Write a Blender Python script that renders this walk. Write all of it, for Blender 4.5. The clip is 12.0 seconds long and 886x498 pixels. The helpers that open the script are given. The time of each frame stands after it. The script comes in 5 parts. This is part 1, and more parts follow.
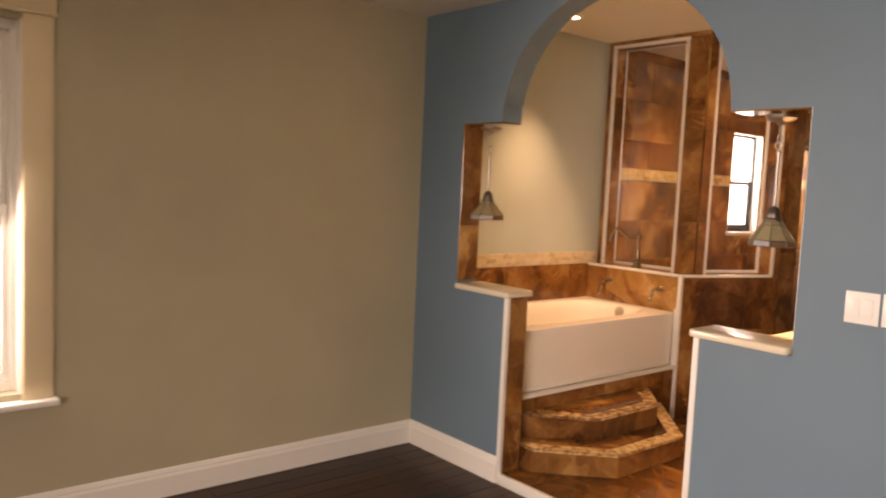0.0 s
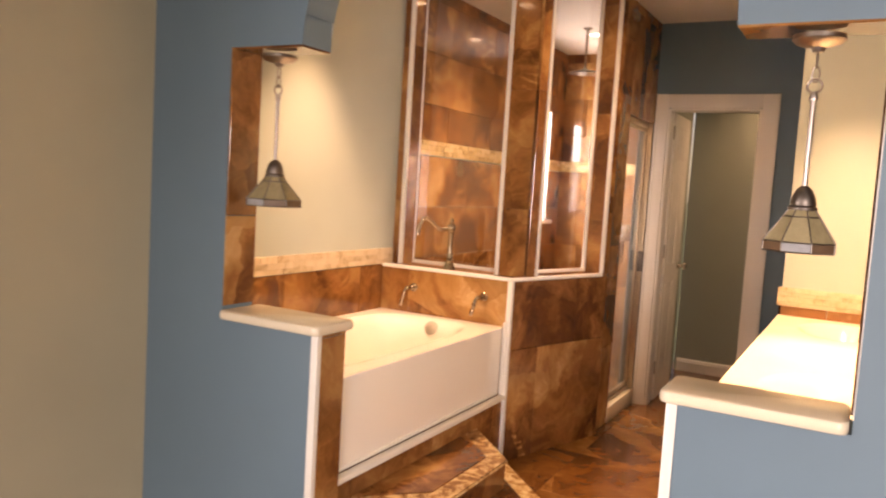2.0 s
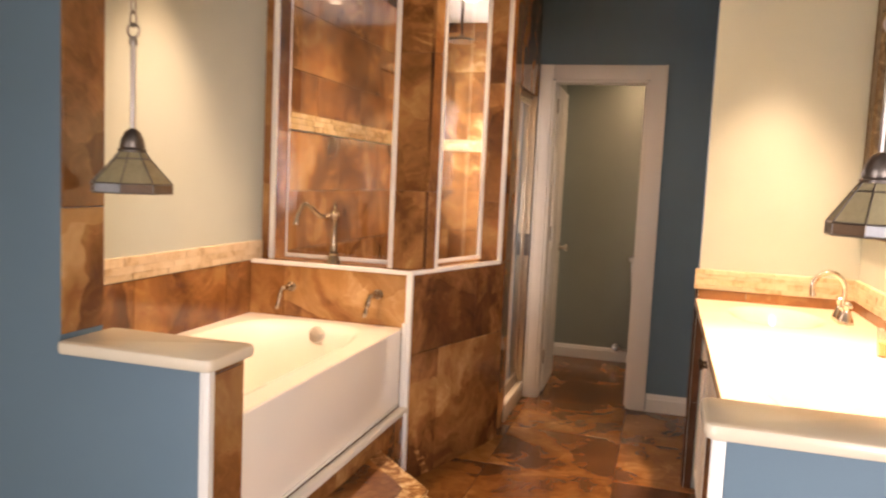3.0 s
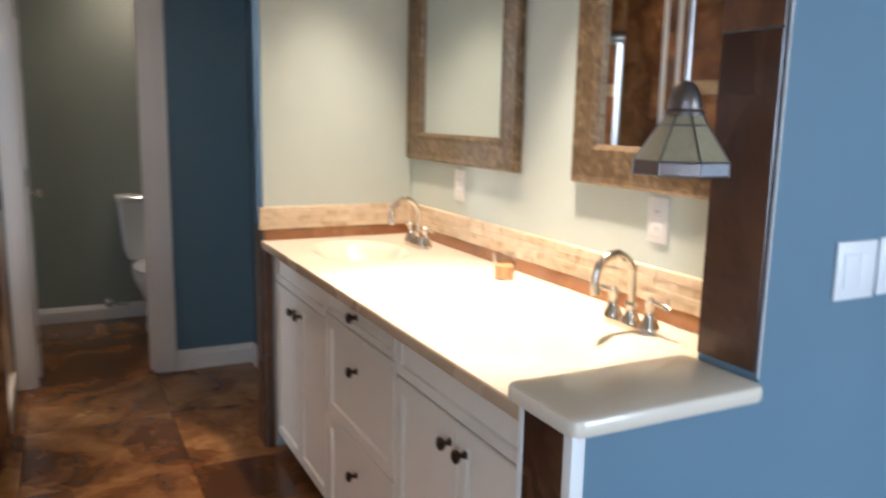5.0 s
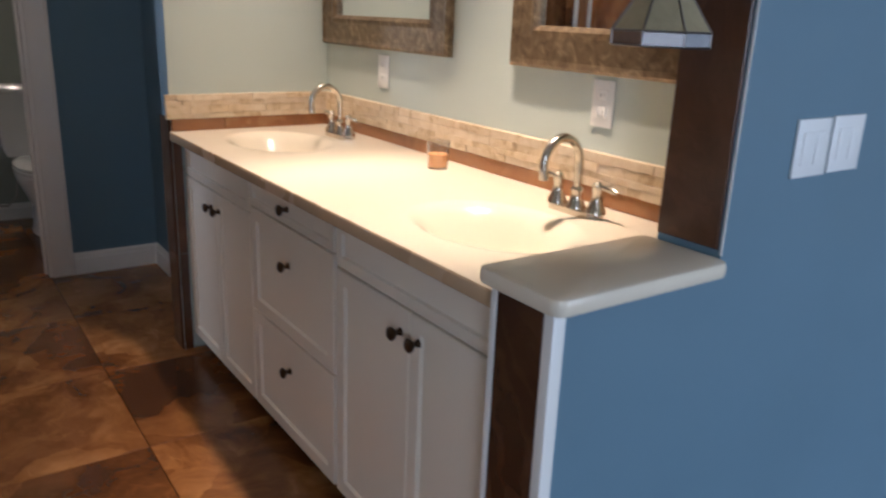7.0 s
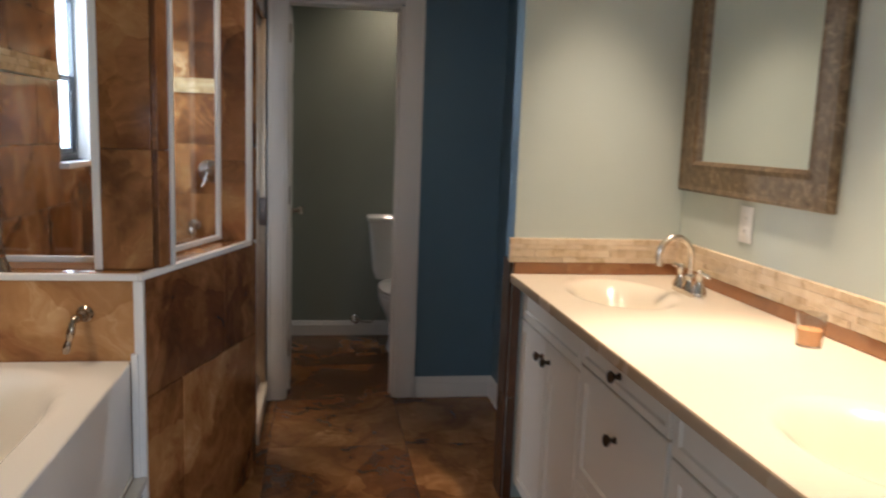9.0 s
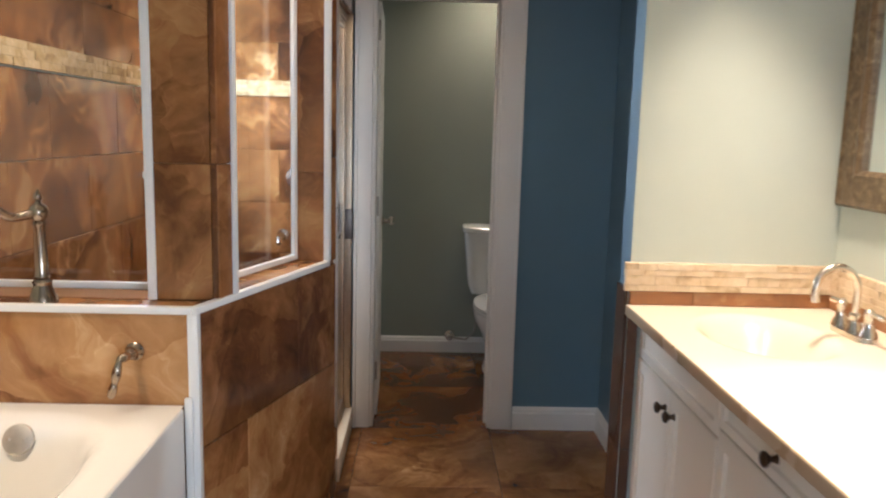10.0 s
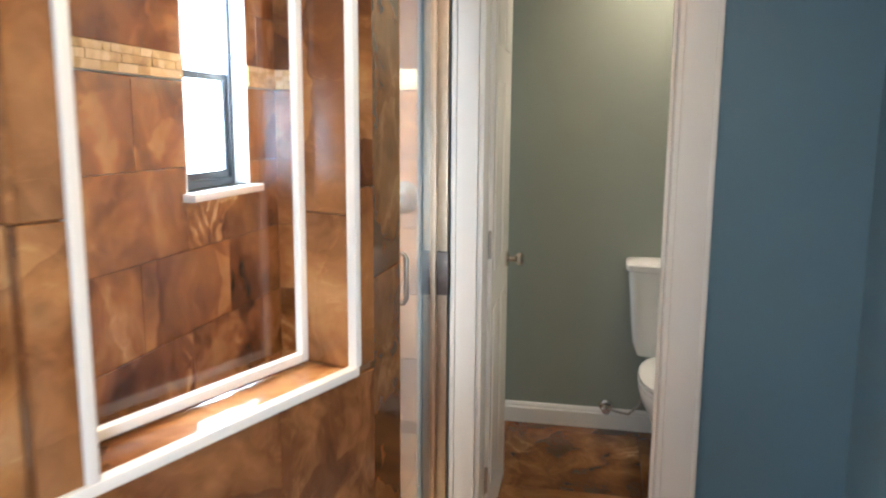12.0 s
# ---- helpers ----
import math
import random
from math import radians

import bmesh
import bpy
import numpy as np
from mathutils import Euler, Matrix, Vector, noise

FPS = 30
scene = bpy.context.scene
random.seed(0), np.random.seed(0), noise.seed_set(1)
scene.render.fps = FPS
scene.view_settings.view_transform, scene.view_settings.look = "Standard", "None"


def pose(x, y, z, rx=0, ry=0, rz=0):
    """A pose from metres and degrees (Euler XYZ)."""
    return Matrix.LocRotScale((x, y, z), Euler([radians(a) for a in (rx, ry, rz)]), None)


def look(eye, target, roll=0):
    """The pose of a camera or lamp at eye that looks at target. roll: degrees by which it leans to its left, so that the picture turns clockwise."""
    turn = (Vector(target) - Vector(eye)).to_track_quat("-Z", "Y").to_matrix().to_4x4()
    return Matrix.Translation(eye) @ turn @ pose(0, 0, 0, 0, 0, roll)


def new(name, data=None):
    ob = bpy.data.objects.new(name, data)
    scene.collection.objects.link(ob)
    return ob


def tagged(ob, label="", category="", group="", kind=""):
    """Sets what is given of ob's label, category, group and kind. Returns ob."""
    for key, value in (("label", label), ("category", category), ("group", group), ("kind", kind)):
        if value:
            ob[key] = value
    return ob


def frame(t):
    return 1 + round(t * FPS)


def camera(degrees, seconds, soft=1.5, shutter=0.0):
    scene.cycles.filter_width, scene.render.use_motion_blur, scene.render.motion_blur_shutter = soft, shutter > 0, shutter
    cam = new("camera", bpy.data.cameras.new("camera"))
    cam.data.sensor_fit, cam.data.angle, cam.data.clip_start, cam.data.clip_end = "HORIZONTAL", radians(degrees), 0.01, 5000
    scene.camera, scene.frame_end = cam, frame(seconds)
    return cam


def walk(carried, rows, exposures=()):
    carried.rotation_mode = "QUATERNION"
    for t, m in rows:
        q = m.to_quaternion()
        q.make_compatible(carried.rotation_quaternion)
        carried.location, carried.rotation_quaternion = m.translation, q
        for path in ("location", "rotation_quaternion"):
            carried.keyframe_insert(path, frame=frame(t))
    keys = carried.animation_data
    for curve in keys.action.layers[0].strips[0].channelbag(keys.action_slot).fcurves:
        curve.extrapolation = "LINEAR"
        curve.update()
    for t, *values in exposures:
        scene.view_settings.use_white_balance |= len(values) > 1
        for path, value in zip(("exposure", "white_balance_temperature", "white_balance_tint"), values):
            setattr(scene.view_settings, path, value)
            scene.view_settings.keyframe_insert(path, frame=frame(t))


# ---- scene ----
cam = camera(60.1, 12.0, 2.1, 0.5)
PATH = [
    (0, (-2.701, -1.124, 1.469), (-1.428, 0.41, 1.3), 2.6),
    (0.5, (-2.479, -0.802, 1.437), (-1.075, 0.612, 1.26), 3.1),
    (1, (-2.253, -0.462, 1.431), (-0.737, 0.828, 1.236), 3.2),
    (1.5, (-2.059, -0.127, 1.42), (-0.419, 1.004, 1.239), 3.5),
    (2, (-1.852, 0.162, 1.396), (-0.107, 1.123, 1.229), 3.5),
    (2.5, (-1.65, 0.414, 1.409), (0.186, 1.187, 1.229), 3.1),
    (2.7, (-1.577, 0.519, 1.393), (0.294, 1.202, 1.213), 2.8),
    (4.3, (-0.999, 0.999, 1.33), (0.972, 0.767, 1.087), 3.1),
    (4.5, (-0.961, 1.042, 1.338), (0.978, 0.617, 1.093), 2.6),
    (5, (-0.882, 1.211, 1.38), (0.876, 0.321, 1.037), 1.2),
    (5.5, (-0.831, 1.283, 1.362), (0.752, 0.167, 0.865), 1.7),
    (6, (-0.834, 1.313, 1.333), (0.665, 0.156, 0.69), 2.6),
    (6.5, (-0.826, 1.311, 1.327), (0.657, 0.153, 0.649), 2.7),
    (6.7, (-0.801, 1.284, 1.324), (0.704, 0.132, 0.686), 2.8),
    (8.3, (-0.694, 1.317, 1.367), (1.144, 0.613, 1.01), 1.5),
    (8.5, (-0.672, 1.306, 1.363), (1.206, 0.705, 1.026), 1.6),
    (9, (-0.566, 1.189, 1.37), (1.386, 0.872, 1.075), 2.1),
    (9.5, (-0.41, 1.091, 1.38), (1.567, 0.978, 1.099), 1.8),
    (10, (-0.19, 1.136, 1.394), (1.785, 1.08, 1.089), 1.5),
    (10.5, (0.066, 1.144, 1.387), (2.042, 1.172, 1.079), 1.2),
    (11, (0.348, 1.051, 1.4), (2.314, 1.251, 1.092), 0.9),
    (11.5, (0.647, 1.007, 1.406), (2.596, 1.327, 1.094), 0.7),
    (12, (1.003, 0.994, 1.413), (2.935, 1.401, 1.094), 0.4),
]
walk(cam, [(t, look(eye, target, roll)) for t, eye, target, roll in PATH],
     [(0.0, -0.36, 10700, 42), (0.5, -0.06, 10500, 42), (2.5, 0.28, 8700, 38), (4.5, 0.05, 5900, 20), (5.0, -0.35, 5450, 18), (5.5, -0.78, 5300, 20), (6.5, -0.92, 5300, 21), (8.3, -1.4, 6050, 19), (8.7, -1.22, 5950, 19), (9.2, -0.72, 5550, 17), (9.5, -0.47, 5500, 17), (10.5, 0.10, 5500, 15), (11.5, 0.56, 5850, 14), (12.0, 0.88, 5600, 13)])

# ---- world and light ----
world = bpy.data.worlds.new("sky")
scene.world = world
world.use_nodes = True
wn = world.node_tree.nodes
sky = wn.new("ShaderNodeTexSky")
sky.sky_type = "NISHITA"
sky.sun_disc = False
sky.sun_elevation = radians(40)
sky.sun_rotation = radians(200)
world.node_tree.links.new(sky.outputs[0], wn["Background"].inputs[0])
wn["Background"].inputs[1].default_value = 0.12

sun = new("sun", bpy.data.lights.new("sun", "SUN"))
sun.data.energy, sun.data.angle, sun.data.color = 2.5, radians(0.5), (1, 0.95, 0.88)
sun.matrix_world = pose(0, 0, 6, 50, 0, -20)


def area_lamp(name, m, w, h, watts, color):
    ob = new(name, bpy.data.lights.new(name, "AREA"))
    ob.data.shape, ob.data.size, ob.data.size_y = "RECTANGLE", w, h
    ob.data.energy, ob.data.color = watts, color
    ob.matrix_world = m
    return ob


DAY = (0.80, 0.93, 1.0)
WARM = (1.0, 0.77, 0.50)
area_lamp("daylight_north_window", pose(-2.55, 2.41, 1.28, -70, 0, 0), 0.9, 1.3, 85, DAY)
# Added lamp in an assumed, unseen west opening; gives the blue partition its daylight.
area_lamp("daylight_added_west", pose(-5.04, -2.0, 1.35, 55, 0, -90), 1.75, 1.4, 225, DAY).data.spread = radians(138)
area_lamp("daylight_shower_window", pose(3.745, 2.56, 1.60, -90, 0, 0), 0.46, 0.84, 52, DAY)


# The 160-degree entry at (1.9, 0.98) is an added fill for passage and recess.
DOWNLIGHTS = ((0.94, 2.12, 125, 70), (2.35, 2.05, 62, 90), (3.52, 1.98, 50, 90), (0.83, 0.22, 500, 52), (1.75, 0.24, 245, 58), (1.9, 0.98, 26, 160), (4.22, 0.64, 46, 138))   # place, watts, beam


# ---- material helpers ----
def nodes_of(name, rough=0.5, metal=0.0):
    m = bpy.data.materials.new(name)
    m.use_nodes = True
    nt = m.node_tree
    b = nt.nodes["Principled BSDF"]
    b.inputs["Roughness"].default_value = rough
    b.inputs["Metallic"].default_value = metal
    return m, nt, b


def ramp(nt, fac, stops):
    r = nt.nodes.new("ShaderNodeValToRGB")
    while len(r.color_ramp.elements) < len(stops):
        r.color_ramp.elements.new(0.5)
    for e, (p, c) in zip(r.color_ramp.elements, stops):
        e.position, e.color = p, (*c, 1)
    nt.links.new(fac, r.inputs[0])
    return r.outputs[0]


def noise_tex(nt, vec, scale, detail=4.0, rough=0.55, distort=0.0):
    n = nt.nodes.new("ShaderNodeTexNoise")
    n.inputs["Scale"].default_value = scale
    n.inputs["Detail"].default_value = detail
    n.inputs["Roughness"].default_value = rough
    n.inputs["Distortion"].default_value = distort
    nt.links.new(vec, n.inputs["Vector"])
    return n


def bump(nt, b, height, strength, dist=0.002):
    u = nt.nodes.new("ShaderNodeBump")
    u.inputs["Strength"].default_value = strength
    u.inputs["Distance"].default_value = dist
    nt.links.new(height, u.inputs["Height"])
    nt.links.new(u.outputs[0], b.inputs["Normal"])


def math_node(nt, op, a, c=0.0):
    n = nt.nodes.new("ShaderNodeMath")
    n.operation = op
    for k, v in enumerate((a, c)):
        if isinstance(v, (int, float)):
            n.inputs[k].default_value = v
        else:
            nt.links.new(v, n.inputs[k])
    return n.outputs[0]


def coord(nt, which="Object"):
    return nt.nodes.new("ShaderNodeTexCoord").outputs[which]


def world_pos(nt):
    return nt.nodes.new("ShaderNodeNewGeometry").outputs["Position"]


def paint(name, rgb, rough=0.55, vary=0.06, relief=0.25):
    m, nt, b = nodes_of(name, rough)
    p = world_pos(nt)
    big = noise_tex(nt, p, 1.3, 3)
    lo = tuple(max(c * (1 - vary), 0) for c in rgb)
    hi = tuple(c * (1 + vary) for c in rgb)
    c = ramp(nt, big.outputs["Fac"], [(0.3, lo), (0.7, hi)])
    nt.links.new(c, b.inputs["Base Color"])
    fine = noise_tex(nt, p, 260, 2)
    bump(nt, b, fine.outputs["Fac"], relief, 0.001)
    r = noise_tex(nt, p, 5, 3)
    rr = nt.nodes.new("ShaderNodeMapRange")
    rr.inputs["To Min"].default_value = rough - 0.06
    rr.inputs["To Max"].default_value = rough + 0.08
    nt.links.new(r.outputs["Fac"], rr.inputs["Value"])
    nt.links.new(rr.outputs[0], b.inputs["Roughness"])
    return m


def metal(name, rgb, rough=0.25, vary=0.15):
    m, nt, b = nodes_of(name, rough, 1.0)
    n = noise_tex(nt, coord(nt), 40, 4)
    c = ramp(nt, n.outputs["Fac"], [(0.3, tuple(v * (1 - vary) for v in rgb)), (0.75, rgb)])
    nt.links.new(c, b.inputs["Base Color"])
    return m


def vec_op(nt, op, a, c):
    n = nt.nodes.new("ShaderNodeVectorMath")
    n.operation = op
    nt.links.new(a, n.inputs[0])
    if isinstance(c, tuple):
        n.inputs[1].default_value = c
    elif isinstance(c, (int, float)):
        n.inputs["Scale"].default_value = c
    else:
        nt.links.new(c, n.inputs[1])
    return n.outputs[0]


def swirl_tile(name, stops, rough=0.16, per_tile=0.15, shift=0.0):
    """Polished porcelain with drifting clouds, angular patches and fine veins; each tile takes another cut of the pattern."""
    m, nt, b = nodes_of(name, rough)
    info = nt.nodes.new("ShaderNodeObjectInfo")
    off = nt.nodes.new("ShaderNodeVectorMath")
    off.operation = "SCALE"
    off.inputs[0].default_value = (37.0, 91.0, 53.0)
    nt.links.new(info.outputs["Random"], off.inputs["Scale"])

    def turned(vec, angle):
        r = nt.nodes.new("ShaderNodeVectorRotate")
        r.rotation_type = "AXIS_ANGLE"
        r.inputs["Axis"].default_value = (0.58, 0.58, 0.58)
        nt.links.new(angle, r.inputs["Angle"])
        nt.links.new(vec, r.inputs["Vector"])
        return r.outputs[0]

    def centred(value, amount):
        return math_node(nt, "MULTIPLY", math_node(nt, "SUBTRACT", value, 0.5), amount)

    v = vec_op(nt, "ADD", turned(coord(nt), math_node(nt, "MULTIPLY", info.outputs["Random"], 23.0)), off.outputs[0])
    warp = noise_tex(nt, v, 1.9, 4, 0.55)
    w = vec_op(nt, "ADD", v, vec_op(nt, "SCALE", warp.outputs["Color"], 0.75))
    cloud = noise_tex(nt, w, 2.0, 6, 0.55, 0.7)
    w2 = vec_op(nt, "ADD", v, vec_op(nt, "SCALE", warp.outputs["Color"], 0.38))
    cells = nt.nodes.new("ShaderNodeTexVoronoi")
    cells.inputs["Scale"].default_value = 2.6
    nt.links.new(w2, cells.inputs["Vector"])
    sep = nt.nodes.new("ShaderNodeSeparateColor")
    nt.links.new(cells.outputs["Color"], sep.inputs[0])
    patch = centred(sep.outputs[0], 0.15)
    grain = turned(w2, math_node(nt, "MULTIPLY", sep.outputs[1], 6.28))
    streak = noise_tex(nt, vec_op(nt, "MULTIPLY", grain, (2.0, 7.0, 4.0)), 1.5, 5, 0.6, 0.9)
    mask = ramp(nt, sep.outputs[2], [(0.55, (0.10, 0.10, 0.10)), (0.8, (1, 1, 1))])
    st = math_node(nt, "MULTIPLY", centred(streak.outputs["Fac"], 0.45), mask)
    wave = nt.nodes.new("ShaderNodeTexWave")
    for key, val in (("Scale", 7.0), ("Distortion", 5.0), ("Detail", 3.0), ("Detail Scale", 1.1), ("Detail Roughness", 0.6)):
        wave.inputs[key].default_value = val
    nt.links.new(grain, wave.inputs["Vector"])
    lines = ramp(nt, wave.outputs["Fac"], [(0.45, (0, 0, 0)), (0.95, (0.22, 0.22, 0.22))])
    where = ramp(nt, noise_tex(nt, v, 2.3, 2).outputs["Fac"], [(0.56, (0, 0, 0)), (0.70, (1, 1, 1))])
    fan = math_node(nt, "MULTIPLY", math_node(nt, "MULTIPLY", lines, where), mask)
    per = centred(info.outputs["Random"], per_tile)
    fine = noise_tex(nt, w, 8.0, 7, 0.68, 1.0)
    ridge = math_node(nt, "ABSOLUTE", math_node(nt, "SUBTRACT", noise_tex(nt, w, 1.7, 5, 0.6, 1.2).outputs["Fac"], 0.5))
    vein = ramp(nt, ridge, [(0.0, (0.045, 0.045, 0.045)), (0.01, (0, 0, 0))])
    f = math_node(nt, "ADD", 0.475 + shift, centred(cloud.outputs["Fac"], 0.95))
    for extra in (patch, st, per, centred(fine.outputs["Fac"], 0.13), fan, vein):
        f = math_node(nt, "ADD", f, extra)
    nt.links.new(ramp(nt, f, stops), b.inputs["Base Color"])
    rg = noise_tex(nt, v, 9, 4)
    mr = nt.nodes.new("ShaderNodeMapRange")
    mr.inputs["From Min"].default_value, mr.inputs["From Max"].default_value = 0.3, 0.7
    mr.inputs["To Min"].default_value = rough - 0.04
    mr.inputs["To Max"].default_value = rough + 0.06
    nt.links.new(rg.outputs["Fac"], mr.inputs["Value"])
    nt.links.new(mr.outputs[0], b.inputs["Roughness"])
    bump(nt, b, cloud.outputs["Fac"], 0.05, 0.004)
    return m


def split_face(name, stops, rough=0.5):
    m, nt, b = nodes_of(name, rough)
    g = nt.nodes.new("ShaderNodeNewGeometry")
    p = world_pos(nt)
    n = noise_tex(nt, p, 24, 5, 0.6, 0.6)
    f = math_node(nt, "ADD", math_node(nt, "MULTIPLY", n.outputs["Fac"], 0.75), math_node(nt, "MULTIPLY", g.outputs["Random Per Island"], 0.25))
    nt.links.new(ramp(nt, f, stops), b.inputs["Base Color"])
    n2 = noise_tex(nt, p, 90, 4)
    bump(nt, b, n2.outputs["Fac"], 0.5, 0.003)
    return m


M_BLUE = paint("blue_wall_paint", (0.122, 0.205, 0.264), 0.5)
M_TAUPE = paint("taupe_wall_paint", (0.435, 0.390, 0.275), 0.55)
M_SAGE = paint("sage_wall_paint", (0.475, 0.53, 0.482), 0.55)
# Toilet room walls: the sage hue at roughly 0.6 of its value.
M_SAGE_DARKER = paint("darker_sage_wall", (0.30, 0.33, 0.28), 0.55)
M_WHITE = paint("white_trim_paint", (0.80, 0.78, 0.73), 0.35, 0.03, 0.1)
M_CREAM = paint("cream_casing_paint", (0.72, 0.59, 0.39), 0.4, 0.04, 0.1)
M_CEIL = paint("ceiling_paint", (0.74, 0.70, 0.62), 0.7, 0.03, 0.5)
M_GROUT = paint("brown_grout", (0.22, 0.11, 0.045), 0.8, 0.1)
BROWNS = [(0.24, (0.060, 0.022, 0.009)), (0.38, (0.15, 0.056, 0.018)), (0.52, (0.30, 0.130, 0.042)), (0.66, (0.47, 0.245, 0.092)), (0.86, (0.76, 0.52, 0.27))]
M_TILE = swirl_tile("brown_swirl_porcelain", BROWNS, 0.085, 0.09)
# Same brown tile darkened: shade of the less lit right-hand ends, put into colour.
M_TILE_SHADED = swirl_tile("shaded_brown_porcelain", [(0.25, (0.045, 0.018, 0.009)), (0.5, (0.10, 0.042, 0.02)), (0.75, (0.19, 0.085, 0.038))], 0.2)
M_FLOORTILE = swirl_tile("brown_swirl_floor_porcelain", [(0.5 + (p - 0.5) * 0.95, (r * 0.60 + 0.018, g * 0.57 + 0.008, b * 0.5 + 0.002)) for p, (r, g, b) in BROWNS], 0.2, 0.17, -0.02)

M_STONE = split_face("split_face_travertine", [(0.28, (0.42, 0.29, 0.16)), (0.42, (0.61, 0.47, 0.30)), (0.75, (0.74, 0.62, 0.46))])
M_STEP = split_face("gold_mottled_tile", [(0.36, (0.13, 0.05, 0.017)), (0.47, (0.30, 0.15, 0.055)), (0.56, (0.58, 0.38, 0.18)), (0.68, (0.76, 0.60, 0.36))], 0.25)
M_GOLDSTONE = split_face("gold_split_face_stone", [(0.25, (0.30, 0.17, 0.06)), (0.45, (0.56, 0.38, 0.16)), (0.75, (0.78, 0.62, 0.37))])
M_COUNTER = paint("cream_solid_surface", (0.76, 0.67, 0.52), 0.18, 0.02, 0.03)
M_EDGE = paint("tan_worktop_edge", (0.50, 0.36, 0.22), 0.25, 0.04, 0.03)
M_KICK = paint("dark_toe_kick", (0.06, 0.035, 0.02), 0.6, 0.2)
M_CABINET = paint("white_cabinet_paint", (0.80, 0.72, 0.59), 0.35, 0.03, 0.08)
M_TUB = paint("white_acrylic", (0.88, 0.85, 0.78), 0.15, 0.015, 0.02)
M_NICKEL = metal("brushed_nickel", (0.72, 0.66, 0.57), 0.22)
M_BRONZE = metal("oiled_bronze", (0.10, 0.065, 0.04), 0.35, 0.4)
M_STEEL = metal("satin_steel", (0.46, 0.42, 0.37), 0.42)
M_SATIN = metal("satin_aluminium", (0.66, 0.62, 0.56), 0.5)
M_BLACK = paint("black_window_frame", (0.03, 0.035, 0.04), 0.4, 0.1)
M_PLATE = paint("white_plastic", (0.82, 0.81, 0.78), 0.3, 0.01, 0.02)


# ---- geometry helpers ----
def box(bm, x0, y0, z0, x1, y1, z1, bevel=0.0, seg=2):
    vs = bmesh.ops.create_cube(bm, size=1.0)["verts"]
    bmesh.ops.scale(bm, vec=(x1 - x0, y1 - y0, z1 - z0), verts=vs)
    bmesh.ops.translate(bm, vec=((x0 + x1) / 2, (y0 + y1) / 2, (z0 + z1) / 2), verts=vs)
    if bevel > 0:
        es = list({e for v in vs for e in v.link_edges})
        bmesh.ops.bevel(bm, geom=es, offset=bevel, segments=seg, affect="EDGES", profile=0.5)
    return bm


def prism(bm, pts, axis, a, b):
    """A polygon in the two other axes, drawn from a to b along axis."""
    def put(p, w):
        q = list(p)
        q.insert(axis, w)
        return bm.verts.new(q)
    lo = [put(p, a) for p in pts]
    hi = [put(p, b) for p in pts]
    n = len(pts)
    f1 = bm.faces.new(lo)
    f2 = bm.faces.new(hi)
    for i in range(n):
        bm.faces.new((lo[i], lo[(i + 1) % n], hi[(i + 1) % n], hi[i]))
    if n > 4:
        bmesh.ops.triangulate(bm, faces=[f1, f2])
    bmesh.ops.recalc_face_normals(bm, faces=bm.faces)
    return bm


def lathe(bm, prof, seg=24, m=Matrix.Identity(4), cap=True):
    """A profile of (radius, height) turned about z."""
    rings = []
    for r, z in prof:
        rings.append([bm.verts.new(m @ Vector((r * math.cos(2 * math.pi * k / seg), r * math.sin(2 * math.pi * k / seg), z))) for k in range(seg)])
    fs = []
    for a, b in zip(rings, rings[1:]):
        for k in range(seg):
            fs.append(bm.faces.new((a[k], a[(k + 1) % seg], b[(k + 1) % seg], b[k])))
    if cap:
        fs.append(bm.faces.new(rings[0][::-1]))
        fs.append(bm.faces.new(rings[-1]))
    return bm


def tube(bm, pts, rad, seg=12, cap=True):
    """A round bar along points; rad is one radius or one for each point."""
    pts = [Vector(p) for p in pts]
    rads = [rad] * len(pts) if isinstance(rad, (int, float)) else rad
    rings = []
    side = None
    for i, p in enumerate(pts):
        d = (pts[min(i + 1, len(pts) - 1)] - pts[max(i - 1, 0)]).normalized()
        if side is None:
            side = d.orthogonal().normalized()
        side = (side - d * side.dot(d)).normalized()
        up = d.cross(side)
        rings.append([bm.verts.new(p + (side * math.cos(2 * math.pi * k / seg) + up * math.sin(2 * math.pi * k / seg)) * rads[i]) for k in range(seg)])
    for a, b in zip(rings, rings[1:]):
        for k in range(seg):
            bm.faces.new((a[k], a[(k + 1) % seg], b[(k + 1) % seg], b[k]))
    if cap:
        bm.faces.new(rings[0][::-1])
        bm.faces.new(rings[-1])
    return bm


def mesh_of(name, bm, mats, smooth=False):
    bmesh.ops.recalc_face_normals(bm, faces=bm.faces)
    me = bpy.data.meshes.new(name)
    bm.to_mesh(me)
    bm.free()
    for m in (mats if isinstance(mats, (list, tuple)) else [mats]):
        me.materials.append(m)
    if smooth:
        for p in me.polygons:
            p.use_smooth = True
        me.set_sharp_from_angle(angle=radians(38))
    return me


def part(name, bm, material, parent=None, label="", smooth=False):
    ob = new(name, mesh_of(name, bm, material, smooth))
    if parent is not None:
        ob.parent = parent
    if label:
        ob["label"] = label
    return ob


def structure(name, bm, material, label, category, smooth=False):
    return tagged(part(name, bm, material, None, "", smooth), label, category, "", "structure")


def thing(name, m, label, category, group=""):
    ob = new(name)
    ob.matrix_world = m
    return tagged(ob, label, category, group)


def box_part(name, dims, material, parent, bevel=0.0, label="", seg=2):
    return part(name, box(bmesh.new(), *dims, bevel, seg), material, parent, label, bevel > 0)


